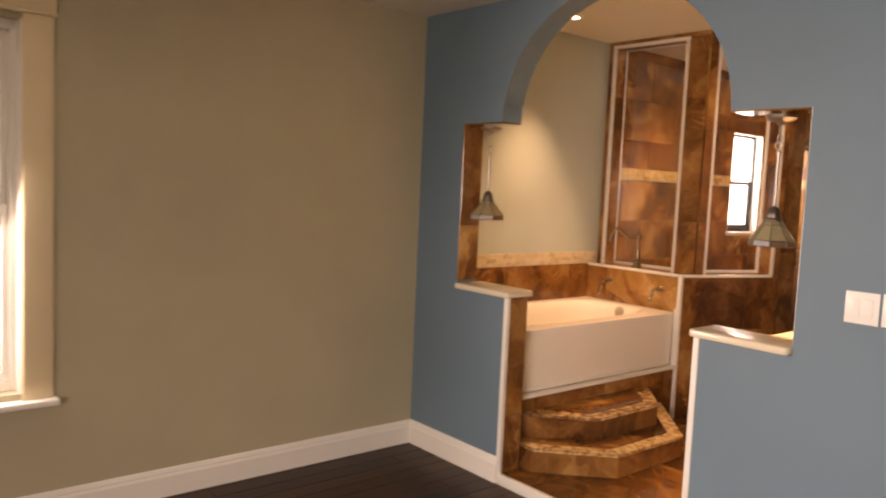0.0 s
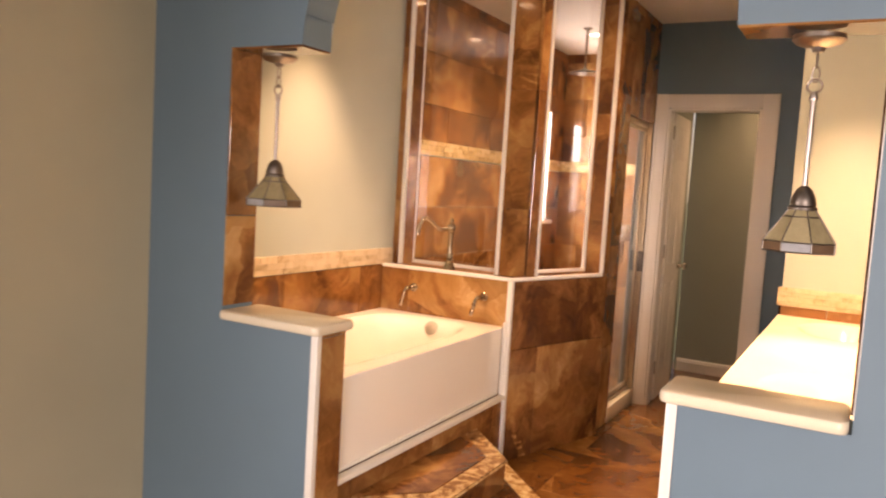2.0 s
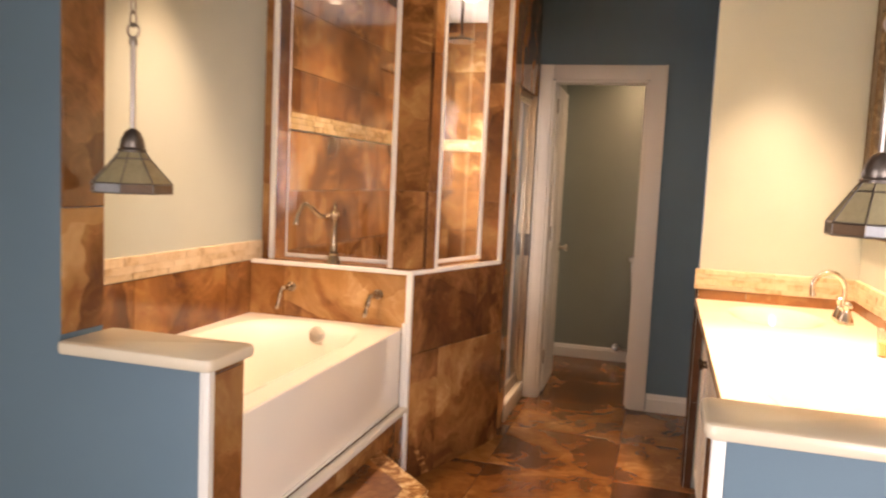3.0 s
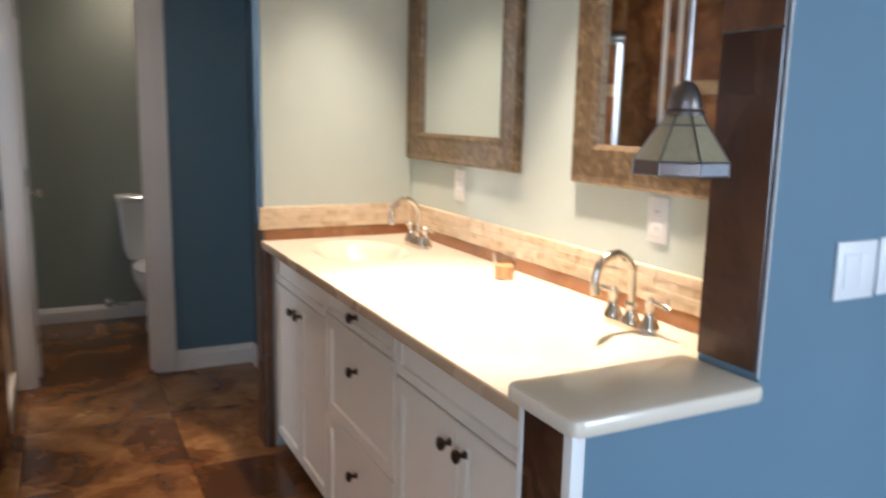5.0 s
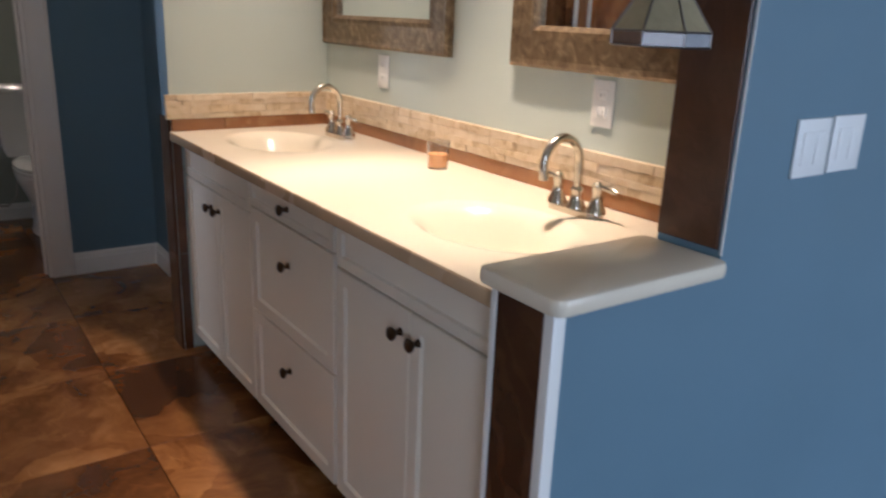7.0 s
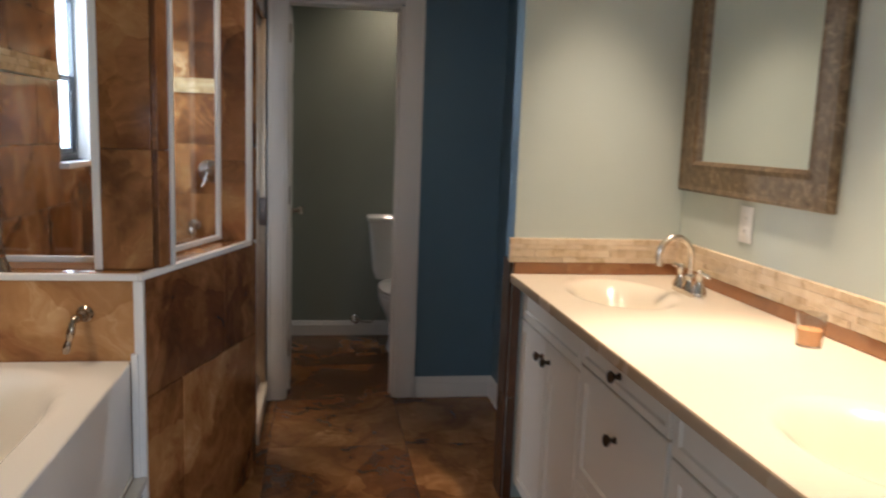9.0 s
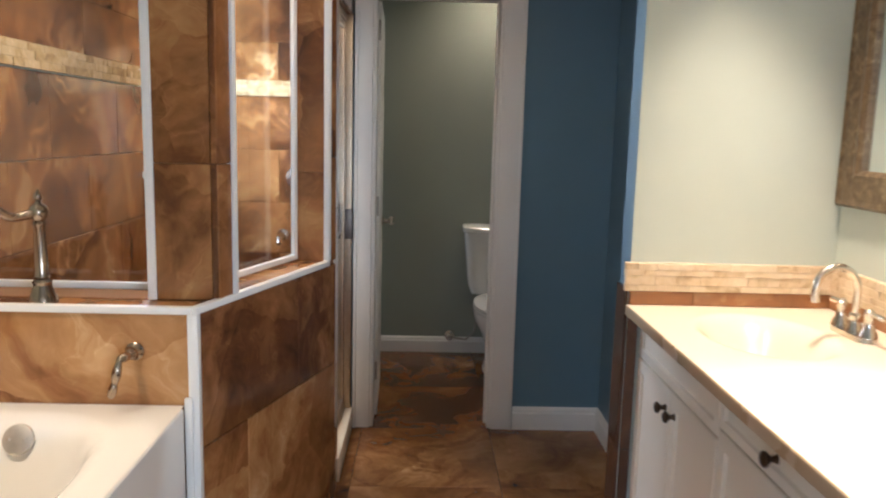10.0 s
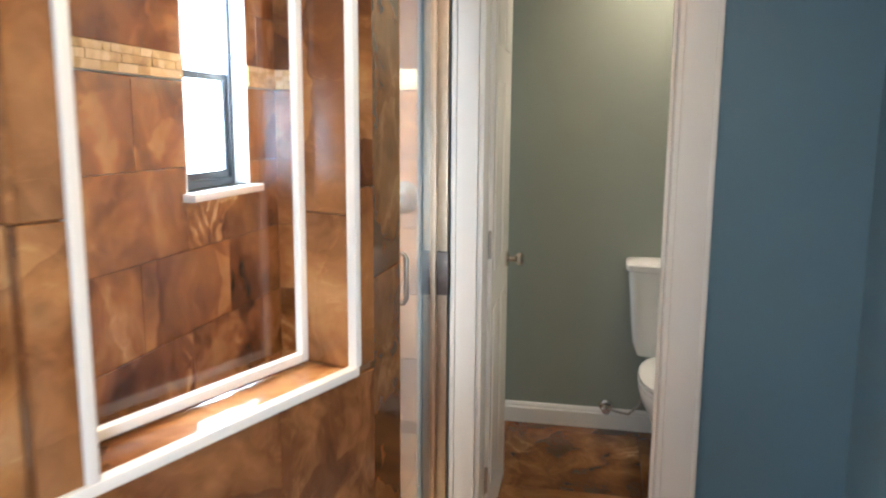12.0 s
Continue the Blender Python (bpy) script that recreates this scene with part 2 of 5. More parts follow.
# ---- the plan ----
T = 0.14                     # thickness of the partition
HB, HC = 2.40, 2.53          # ceilings of bedroom and bathroom
Y_N, Y_BN = 2.47, 2.36       # north walls of bathroom and bedroom
JR, JL = 0.15, 2.003          # jambs of the wide opening
ER, EL = 0.54, 1.60          # ends of the two half walls
AR, AL = 0.46, 1.712        # springing of the arch
CAP = 0.912                  # top of the half walls
SHOULDER = 1.795
ZB = -0.05                   # bedroom floor
X_D = 3.28                   # wall with the toilet door
LEDGE = 0.946
Y_V = -0.15                  # wall behind the vanity
X_W = 2.125                  # face of the wing wall beside the vanity
PC, PR = (1.647, 1.684), (2.362, 1.446)   # corner and end of the ledge
DIR = Vector((PR[0] - PC[0], PR[1] - PC[1], 0)).normalized()
NRM = Vector((-DIR.y, DIR.x, 0))      # towards the shower
DLEN = math.hypot(PR[0] - PC[0], PR[1] - PC[1])
XA = 1.76                    # face of the shower wall above the tub ledge
Y_S = 1.45                   # line of the shower door
X_E = 4.28                   # end wall of the shower

# ---- partition with its arched, stepped opening ----
ca, ra = (AR + AL) / 2, (AL - AR) / 2
bm = bmesh.new()
for y0, y1, z0, z1 in ((-4.2, JR, ZB, 2.66), (JR, ER, ZB, CAP), (EL, JL, ZB, CAP), (JL, Y_N + 0.12, ZB, 2.66), (JR, AR, SHOULDER, 2.66), (AL, JL, SHOULDER, 2.66)):
    prism(bm, [(y0, z0), (y1, z0), (y1, z1), (y0, z1)], 0, 0.0, T)
arch = [(ca - ra * math.cos(math.pi * k / 40), SHOULDER + 0.575 * math.sin(math.pi * k / 40)) for k in range(41)]
for (y0, z0), (y1, z1) in zip(arch, arch[1:]):
    prism(bm, [(y0, z0), (y1, z1), (y1, 2.66), (y0, 2.66)], 0, 0.0, T)
bmesh.ops.remove_doubles(bm, verts=bm.verts, dist=1e-5)
bmesh.ops.delete(bm, geom=[f for f in bm.faces if abs(f.normal.y) > 0.99 and len(f.verts) == 4 and SHOULDER < min(v.co.z for v in f.verts) + 0.001 and AR + 0.001 < f.calc_center_median().y < AL - 0.001], context="FACES_ONLY")
bmesh.ops.recalc_face_normals(bm, faces=bm.faces)
for f in bm.faces:
    f.material_index = 0 if f.calc_center_median().x < T * 0.75 else 1
partition = structure("wall_partition", bm, [M_BLUE, M_SAGE], "blue painted partition wall with an arched stepped opening", "wall")

# ---- bedroom shell ----
WX0, WX1, WZ0, WZ1 = -3.04, -2.035, 0.525, 2.05


def wall_with_hole(x0, x1, h, hx0, hx1, hz0, hz1, axis, a, b):
    bm = bmesh.new()
    for p in ([(x0, ZB), (hx0, ZB), (hx0, h), (x0, h)], [(hx1, ZB), (x1, ZB), (x1, h), (hx1, h)], [(hx0, hz1), (hx1, hz1), (hx1, h), (hx0, h)]):
        prism(bm, p, axis, a, b)
    if hz0 > 0:
        prism(bm, [(hx0, ZB), (hx1, ZB), (hx1, hz0), (hx0, hz0)], axis, a, b)
    bmesh.ops.remove_doubles(bm, verts=bm.verts, dist=1e-5)
    return bm


structure("wall_north_bedroom", wall_with_hole(-5.2, 0.0, 2.66, WX0, WX1, WZ0, WZ1, 1, Y_BN, Y_BN + 0.16), M_TAUPE, "taupe painted bedroom wall with a sash window", "wall")
# The opening in this out-of-view wall is assumed, to hold the added west lamp.
structure("wall_west_bedroom", wall_with_hole(-4.2, Y_BN, 2.66, -2.9, -1.1, 0.6, 2.1, 0, -5.2, -5.05), M_TAUPE, "taupe bedroom wall with an added, unseen window opening", "wall")
structure("wall_south_bedroom", box(bmesh.new(), -5.2, -4.35, ZB, T, -4.2, 2.66), M_TAUPE, "plain taupe bedroom wall", "wall")
structure("ceiling_bedroom", box(bmesh.new(), -5.2, -4.35, HB, 0.0, Y_BN + 0.16, HB + 0.1), M_CEIL, "off-white painted bedroom ceiling", "ceiling")

# ---- bathroom shell ----
SWX0, SWX1, SWZ0, SWZ1 = 3.495, 3.995, 1.165, 2.03
structure("wall_north_bathroom", wall_with_hole(T, X_E + 0.12, 2.66, SWX0, SWX1, SWZ0, SWZ1, 1, Y_N, Y_N + 0.12), M_SAGE, "sage painted wall above the bath and shower", "wall")
structure("wall_vanity", box(bmesh.new(), T, Y_V - 0.12, 0, X_W + 0.11, Y_V, 2.66), M_SAGE, "pale sage wall behind the double vanity", "wall")
bm = box(bmesh.new(), X_W, Y_V, 0, X_W + 0.11, 0.49, 2.66)
for f in bm.faces:
    f.material_index = 0 if f.normal.x < -0.5 else 1
structure("wall_wing", bm, [M_SAGE, M_BLUE], "short wing wall at the end of the vanity", "wall")
structure("wall_recess", box(bmesh.new(), X_W + 0.11, 0.16, 0, X_D, 0.28, 2.66), M_BLUE, "blue painted wall of the recess beside the door", "wall")
DY0, DY1, DZ = 0.797, 1.362, 1.982
XP = 2.69                    # post of the shower door
structure("wall_toilet_door", wall_with_hole(0.16, 1.56, 2.66, DY0, DY1, 0, DZ, 0, X_D, X_D + 0.11), [M_BLUE], "dark blue wall with the toilet doorway", "wall")
XT, YT0, YT1 = 4.545, -0.1, 1.43
bm = box(bmesh.new(), XT, YT0 - 0.1, 0, XT + 0.1, YT1 + 0.02, 2.66)
structure("wall_toilet_back", bm, M_SAGE_DARKER, "grey-green back wall of the toilet room", "wall")
structure("wall_toilet_south", box(bmesh.new(), X_D + 0.11, YT0 - 0.1, 0, XT, YT0, 2.66), M_SAGE_DARKER, "grey-green side wall of the toilet room", "wall")
structure("wall_shower_south", box(bmesh.new(), X_D + 0.11, YT1, 0, X_E + 0.12, Y_S + 0.1, 2.66), M_SAGE_DARKER, "wall between toilet room and shower", "wall")
structure("wall_toilet_front", box(bmesh.new(), X_D, YT0 - 0.1, 0, X_D + 0.11, 0.16, 2.66), M_SAGE_DARKER, "grey-green wall beside the toilet doorway", "wall")
structure("wall_shower_end", box(bmesh.new(), X_E, Y_S + 0.1, 0, X_E + 0.12, Y_N, 2.66), M_GROUT, "end wall of the shower", "wall")
structure("ceiling_bathroom", box(bmesh.new(), T, -0.4, HC, 4.9, Y_N, HC + 0.1), M_CEIL, "warm white painted bathroom ceiling with downlights", "ceiling")
structure("wall_bathroom_closing", box(bmesh.new(), T, -0.4, 2.66, 4.9, 2.6, 2.7), M_CEIL, "plain cover above the bathroom", "ceiling")
structure("wall_bedroom_closing", box(bmesh.new(), -5.2, -4.35, 2.66, T, 2.6, 2.7), M_CEIL, "plain cover above the bedroom", "ceiling")

# ground outside
M_LAWN = paint("lawn_ground", (0.10, 0.13, 0.06), 0.9, 0.4)
structure("ground", box(bmesh.new(), -400, -400, -0.5, 400, 400, -0.35), M_LAWN, "mown grass ground outside the house", "ground")
structure("floor_base", box(bmesh.new(), -5.2, -4.35, -0.35, 4.9, 2.6, -0.075), M_GROUT, "slab under the floors", "floor")

# ---- shower walls with their framed openings ----
WA0, WA1, WAT = 1.83, 2.41, 2.485     # opening above the tub ledge, in y, and its top
bm = wall_with_hole(1.665, Y_N, HC, WA0, WA1, LEDGE, WAT, 0, XA + 0.004, XA + 0.126)
shower_wall_a = structure("wall_shower_tub", bm, M_GROUT, "tiled shower wall with a framed opening above the bath", "wall")
WB0, WB1 = 0.195, DLEN - 0.005                 # opening in the slanted wall, along it
m_diag = Matrix.Translation((PC[0], PC[1], 0)) @ Matrix(((DIR.x, NRM.x, 0, 0), (DIR.y, NRM.y, 0, 0), (0, 0, 1, 0), (0, 0, 0, 1)))
bm = bmesh.new()
for p in ([(0.126, LEDGE), (WB0, LEDGE), (WB0, HC), (0.126, HC)], [(WB0, WAT), (DLEN + 0.06, WAT), (DLEN + 0.06, HC), (WB0, HC)], [(WB1, 0), (DLEN + 0.06, 0), (DLEN + 0.06, HC), (WB1, HC)], [(0.02, 0), (WB1, 0), (WB1, LEDGE - 0.012), (0.02, LEDGE - 0.012)]):
    prism(bm, p, 1, 0.014, 0.124)
shower_wall_b = structure("wall_shower_slanted", bm, M_GROUT, "slanted tiled shower wall with a tall framed opening", "wall")
shower_wall_b.matrix_world = m_diag
bm = box(bmesh.new(), PC[0] + 0.012, 1.70, 0, XA + 0.126, Y_N, LEDGE - 0.012)
pony = structure("wall_pony", bm, M_GROUT, "tiled low wall at the foot of the bath", "wall")
pier = structure("wall_shower_pier", box(bmesh.new(), PR[0] + 0.05, Y_S + 0.012, 0, XP, Y_S + 0.10, HC), M_GROUT, "tiled pier beside the shower door", "wall")
structure("wall_shower_header", box(bmesh.new(), XP, Y_S + 0.014, 1.88, X_D + 0.11, Y_S + 0.1, 2.66), M_GROUT, "tiled wall above the shower door", "wall")


# ---- trims ----
def trim(name, dims, material, label, bevel=0.003):
    return tagged(part(name, box(bmesh.new(), *dims, bevel), material, None, "", True), label, "trim", "", "structure")


def base_profile(h):
    return [(0, 0), (0.016, 0), (0.016, h * 0.72), (0.011, h * 0.80), (0.011, h * 0.86), (0.005, h * 0.97), (0, h)]


def baseboard(x0, y0, x1, y1, h=0.13, z=0.0):
    """Runs from one point to the other; the room lies to the left of the way."""
    d = Vector((x1 - x0, y1 - y0, 0))
    bm = prism(bmesh.new(), base_profile(h), 0, 0, d.length)
    ob = structure("baseboard", bm, M_WHITE, "white painted moulded baseboard", "baseboard")
    a = math.atan2(d.y, d.x)
    ob.matrix_world = Matrix.Translation((x0, y0, z)) @ Matrix.Rotation(a, 4, "Z")
    return ob


baseboard(0, Y_BN, -5.05, Y_BN, 0.135, ZB)
baseboard(0, EL + 0.012, 0, Y_BN, 0.135, ZB)
baseboard(0, -4.2, 0, ER - 0.03, 0.135, ZB)
baseboard(X_D, 0.28, X_D, 0.69, 0.11)
baseboard(X_W + 0.11, 0.28, X_D, 0.28, 0.11)
baseboard(XT, YT0, XT, YT1, 0.10)
baseboard(X_D + 0.11, YT0, XT, YT0, 0.10)


# ---- thin white edge strips ----
def strip(dims, label="white painted edge strip beside the tiles", m=None, bevel=0.002):
    ob = trim("trim", dims, M_WHITE, label, bevel)
    if m is not None:
        ob.matrix_world = m
    return ob


W = 0.018
strip((PC[0] - 0.004, PC[1] + 0.01, LEDGE - 0.012, PC[0] + W, Y_N, LEDGE + 0.006), "white edge strip along the bath ledge")
strip((0.0, -0.004, LEDGE - 0.012, DLEN, W, LEDGE + 0.006), "white edge strip along the slanted ledge", m_diag)
strip((PC[0] - 0.006, PC[1] - 0.006, 0, PC[0] + 0.02, PC[1] + 0.02, LEDGE - 0.012), "white strip up the corner of the low wall")
# front and back frames of the opening above the bath
for x0 in (XA - 0.012, XA + 0.112):
    strip((x0, WA0 - W, LEDGE, x0 + 0.02, WA0 + 0.004, WAT + W))
    strip((x0, WA1 - 0.004, LEDGE, x0 + 0.02, WA1 + W, WAT + W))
    strip((x0, WA0 + 0.004, WAT - 0.004, x0 + 0.02, WA1 - 0.004, WAT + W))
strip((XA + 0.112, WA0 + 0.004, LEDGE, XA + 0.132, WA1 - 0.004, LEDGE + W))
# front and back frames of the slanted opening
for y0, a0, a1 in ((-0.004, WB0 - 0.004, WB1 + 0.012), (0.108, WB0 + 0.02, WB1 - 0.012)):
    z0 = LEDGE + 0.006
    strip((a0 - W, y0, z0, a0, y0 + 0.02, WAT + W), m=m_diag)
    strip((a1 - W, y0, z0, a1, y0 + 0.02, WAT + W), m=m_diag)
    strip((a0, y0, WAT, a1 - W, y0 + 0.02, WAT + W), m=m_diag)
    if y0 > 0:
        strip((a0, y0, z0, a1 - W, y0 + 0.02, z0 + W), m=m_diag)
# ends and jambs of the half walls
strip((-0.006, ER - 0.022, ZB, 0.016, ER + 0.004, CAP), "white strip up the end of the half wall")
strip((T - 0.012, ER - 0.01, 0, T + 0.004, ER + 0.004, CAP), "white strip up the end of the half wall")
strip((-0.006, EL - 0.004, ZB, 0.016, EL + 0.022, CAP), "white strip up the end of the half wall")
strip((-0.002, JR - 0.0015, CAP + 0.031, 0.003, JR + 0.0015, SHOULDER), "thin white strip up the jamb")
strip((-0.012, ER, ZB, 0.012, EL, 0.004), "white threshold strip between bedroom and bathroom")
# bath platform
strip((T, 1.676, 0.335, PC[0] - 0.004, 1.712, 0.357), "white strip under the bath apron", bevel=0.004)
strip((PC[0] - 0.016, 1.694, 0.357, PC[0] - 0.002, 1.712, 0.725), "white strip beside the bath apron")

# ---- tiles ----
TILES = {}


def tile_mesh(w, h, t, mat):
    key = (round(w, 3), round(h, 3), t, mat.name)
    if key not in TILES:
        c = min(0.002, t / 3)
        bm = bmesh.new()
        lo = [bm.verts.new((sx * w / 2, sy * h / 2, 0)) for sx, sy in ((-1, -1), (1, -1), (1, 1), (-1, 1))]
        mi = [bm.verts.new((v.co.x, v.co.y, t - c)) for v in lo]
        hi = [bm.verts.new((v.co.x - math.copysign(c, v.co.x), v.co.y - math.copysign(c, v.co.y), t)) for v in lo]
        for a, b in ((lo, mi), (mi, hi)):
            for k in range(4):
                bm.faces.new((a[k], a[(k + 1) % 4], b[(k + 1) % 4], b[k]))
        bm.faces.new(hi)
        me = bpy.data.meshes.new("tile")
        bm.to_mesh(me)
        bm.free()
        me.materials.append(mat)
        TILES[key] = me
    return TILES[key]


def cut(rect, hole):
    a0, b0, a1, b1 = rect
    c0, d0, c1, d1 = hole
    if c0 >= a1 or c1 <= a0 or d0 >= b1 or d1 <= b0:
        return [rect]
    out = []
    if b0 < d0:
        out.append((a0, b0, a1, d0))
    if d1 < b1:
        out.append((a0, d1, a1, b1))
    lo, hi = max(b0, d0), min(b1, d1)
    if a0 < c0:
        out.append((a0, lo, c0, hi))
    if c1 < a1:
        out.append((c1, lo, a1, hi))
    return out


def tiles(parent, origin, u, v, wide, high, tw=0.6, th=0.3, start=(0.0, 0.0), shift=0.5, t=0.01, mat=None, holes=(), gap=0.0016, name="tile"):
    """Lays tiles on a rectangle from origin along u and v; they stand out along u x v."""
    mat = mat or M_TILE
    u, v = Vector(u).normalized(), Vector(v).normalized()
    n = u.cross(v)
    rows = int(high / th) + 3
    cols = int(wide / tw) + 3
    inv = parent.matrix_world.inverted()
    for r in range(-1, rows):
        for c in range(-2, cols):
            a0 = start[0] + (c + (shift if r % 2 else 0)) * tw
            b0 = start[1] + r * th
            rs = [(max(a0, 0), max(b0, 0), min(a0 + tw, wide), min(b0 + th, high))]
            for hole in holes:
                rs = [q for x in rs if x[2] > x[0] and x[3] > x[1] for q in cut(x, hole)]
            for x0, y0, x1, y1 in rs:
                if x1 - x0 < 0.012 or y1 - y0 < 0.012:
                    continue
                ob = new(name, tile_mesh(x1 - x0 - gap, y1 - y0 - gap, t, mat))
                ob.parent = parent
                p = Vector(origin) + u * (x0 + x1) / 2 + v * (y0 + y1) / 2
                ob.matrix_local = inv @ Matrix(((u.x, v.x, n.x, p.x), (u.y, v.y, n.y, p.y), (u.z, v.z, n.z, p.z), (0, 0, 0, 1)))


bpy.context.view_layer.update()
X, Y, Z = Vector((1, 0, 0)), Vector((0, 1, 0)), Vector((0, 0, 1))
floor_bath = structure("floor_bathroom", box(bmesh.new(), 0.0, -0.4, -0.045, 4.9, Y_N, -0.01), M_GROUT, "polished brown swirled tile floor", "floor")
tiles(floor_bath, (0.012, -0.2, -0.01), X, Y, XT - 0.012, 1.92, 0.60, 0.60, (0.25, 0.40), 0.0, 0.01, M_FLOORTILE)
tiles(floor_bath, (1.9, 1.72, -0.01), X, Y, X_E - 1.9, 0.74, 0.30, 0.30, (0, 0), 0.0, 0.01, M_FLOORTILE)
# low wall and its ledge
tiles(pony, (PC[0] + 0.012, Y_N, 0.70), -Y, Z, Y_N - PC[1] - 0.012, LEDGE - 0.71, 0.6, 0.3, (0.18, -0.05))
tiles(pony, (PC[0] + 0.016, PC[1] + 0.02, LEDGE - 0.012), X, Y, XA + 0.11 - PC[0], Y_N - PC[1] - 0.03, 0.6, 0.6, (0, -0.2), 0, 0.01)
d3, n3 = DIR, NRM
o = Vector((PC[0], PC[1], 0)) + n3 * 0.014
tiles(shower_wall_b, o + d3 * 0.02, d3, Z, DLEN + 0.04, LEDGE - 0.013, 0.6, 0.6, (0.22, -0.02), 0.5)
tiles(shower_wall_b, o + d3 * 0.12 + Z * (LEDGE - 0.012) + n3 * 0.004, d3, n3, DLEN - 0.12, 0.105, 0.6, 0.6, (0.1, 0), 0, 0.01)
tiles(shower_wall_b, o + d3 * 0.1115 + Z * LEDGE, d3, Z, DLEN - 0.05, HC - LEDGE, 0.6, 0.6, (0, -0.25), 0, holes=[(WB0 - 0.1115, -0.1, WB1 - 0.1115, WAT - LEDGE)])
ob_ = o + n3 * 0.11
tiles(shower_wall_b, ob_ + d3 * (DLEN + 0.05), -d3, Z, DLEN - 0.1, HC, 0.6, 0.3, (0, 0), 0.5, holes=[(0.055, LEDGE, DLEN + 0.05 - WB0, WAT)])
tiles(shower_wall_b, o + d3 * (WB0 - 0.004) + Z * LEDGE, n3, Z, 0.1, WAT - LEDGE, 0.6, 0.6, t=0.008)
tiles(shower_wall_b, o + d3 * (WB1 + 0.004) + n3 * 0.11 + Z * LEDGE, -n3, Z, 0.11, WAT - LEDGE, 0.6, 0.6, (0, 0.3), t=0.008)
# wall above the bath ledge
tiles(shower_wall_a, (XA + 0.004, Y_N, LEDGE), -Y, Z, Y_N - 1.6535, HC - LEDGE, 0.6, 0.6, (0.2, -0.25), 0, holes=[(Y_N - WA1, -0.1, Y_N - WA0, WAT - LEDGE)])
tiles(shower_wall_a, (XA + 0.126, 1.75, 0.0), Y, Z, Y_N - 1.75, HC, 0.6, 0.3, (0, 0), 0.5, holes=[(WA0 - 1.75, LEDGE, WA1 - 1.75, WAT)])
tiles(shower_wall_a, (XA + 0.124, WA0 - 0.001, LEDGE), -X, Z, 0.12, WAT - LEDGE, 0.6, 0.6, t=0.004)
tiles(shower_wall_a, (XA + 0.004, WA1 + 0.001, LEDGE), X, Z, 0.12, WAT - LEDGE, 0.6, 0.6, t=0.004)
north = bpy.data.objects["wall_north_bathroom"]
XN = XA + 0.13
tiles(north, (XN, Y_N, 0), X, Z, X_E - XN, HC, 0.6, 0.3, (0.1, 0.06), 0.5, 0.012, holes=[(SWX0 - XN, SWZ0, SWX1 - XN, SWZ1), (-1, 1.565, 9, 1.65)])
tiles(north, (T, Y_N, 0.70), X, Z, PC[0] - T, LEDGE - 0.70, 0.6, 0.3, (0.1, -0.05), 0.5, 0.012)
end = bpy.data.objects["wall_shower_end"]
tiles(end, (X_E, Y_N, 0), -Y, Z, Y_N - Y_S - 0.1, HC, 0.6, 0.3, (0.2, 0.06), 0.5, 0.012, holes=[(-1, 1.565, 9, 1.65)])
ssouth = bpy.data.objects["wall_shower_south"]
tiles(ssouth, (X_E, Y_S + 0.1, 0), -X, Z, X_E - X_D - 0.11, HC, 0.6, 0.3, (0.3, 0.06), 0.5, 0.012)
head = bpy.data.objects["wall_shower_header"]
tiles(head, (XP, Y_S + 0.014, 1.88), X, Z, X_D - XP, HC - 1.88, 0.6, 0.6, (0.2, 0.0), 0)
tiles(head, (X_D, Y_S + 0.1, 1.88), -X, Z, X_D - XP, HC - 1.88, 0.6, 0.3)
tiles(pier, (PR[0] + 0.045, Y_S + 0.012, 0), X, Z, XP - PR[0] - 0.045, HC, 0.6, 0.6, (-0.1, -0.1), 0)
tiles(pier, (XP, Y_S + 0.1, 0), -X, Z, XP - PR[0] - 0.1, HC, 0.6, 0.3)
tiles(pier, (XP, Y_S + 0.002, 0), Y, Z, 0.11, 1.88, 0.6, 0.6, (-0.2, -0.1), 0)
# jambs and ends of the partition; the right-hand ones carry their shade in the tile colour
tiles(partition, (T - 0.012, ER - 0.006, 0.0), -X, Z, T - 0.028, CAP, 0.6, 0.6, (-0.2, -0.25), 0, mat=M_TILE_SHADED)
tiles(partition, (0.016, EL + 0.006, 0.0), X, Z, T - 0.016, CAP, 0.6, 0.6, (-0.2, -0.3), 0)
tiles(partition, (T, JR - 0.004, CAP + 0.04), -X, Z, T - 0.006, SHOULDER - CAP - 0.031, 0.6, 0.6, (-0.2, -0.02), 0, mat=M_TILE_SHADED)
tiles(partition, (0.0, JL + 0.004, CAP + 0.04), X, Z, T, SHOULDER - CAP - 0.031, 0.6, 0.6, (-0.2, -0.3), 0)
tiles(partition, (T, JR + 0.01, SHOULDER + 0.004), -X, Y, T, AR - JR - 0.01, 0.6, 0.6, (-0.2, 0), 0)
tiles(partition, (T, AL, SHOULDER + 0.004), -X, Y, T, JL - AL - 0.01, 0.6, 0.6, (-0.2, 0), 0)
# wing wall end below the backsplash, in the shaded tile copy
wing = bpy.data.objects["wall_wing"]
tiles(wing, (X_W, 0.489, 0.0), -Y, Z, 0.034, 0.835, 0.6, 0.6, (-0.2, -0.2), 0, 0.005, M_TILE_SHADED)
tiles(wing, (X_W + 0.11, 0.49, 0.0), -X, Z, 0.11, 0.925, 0.6, 0.6, (-0.2, -0.2), 0, mat=M_TILE_SHADED)


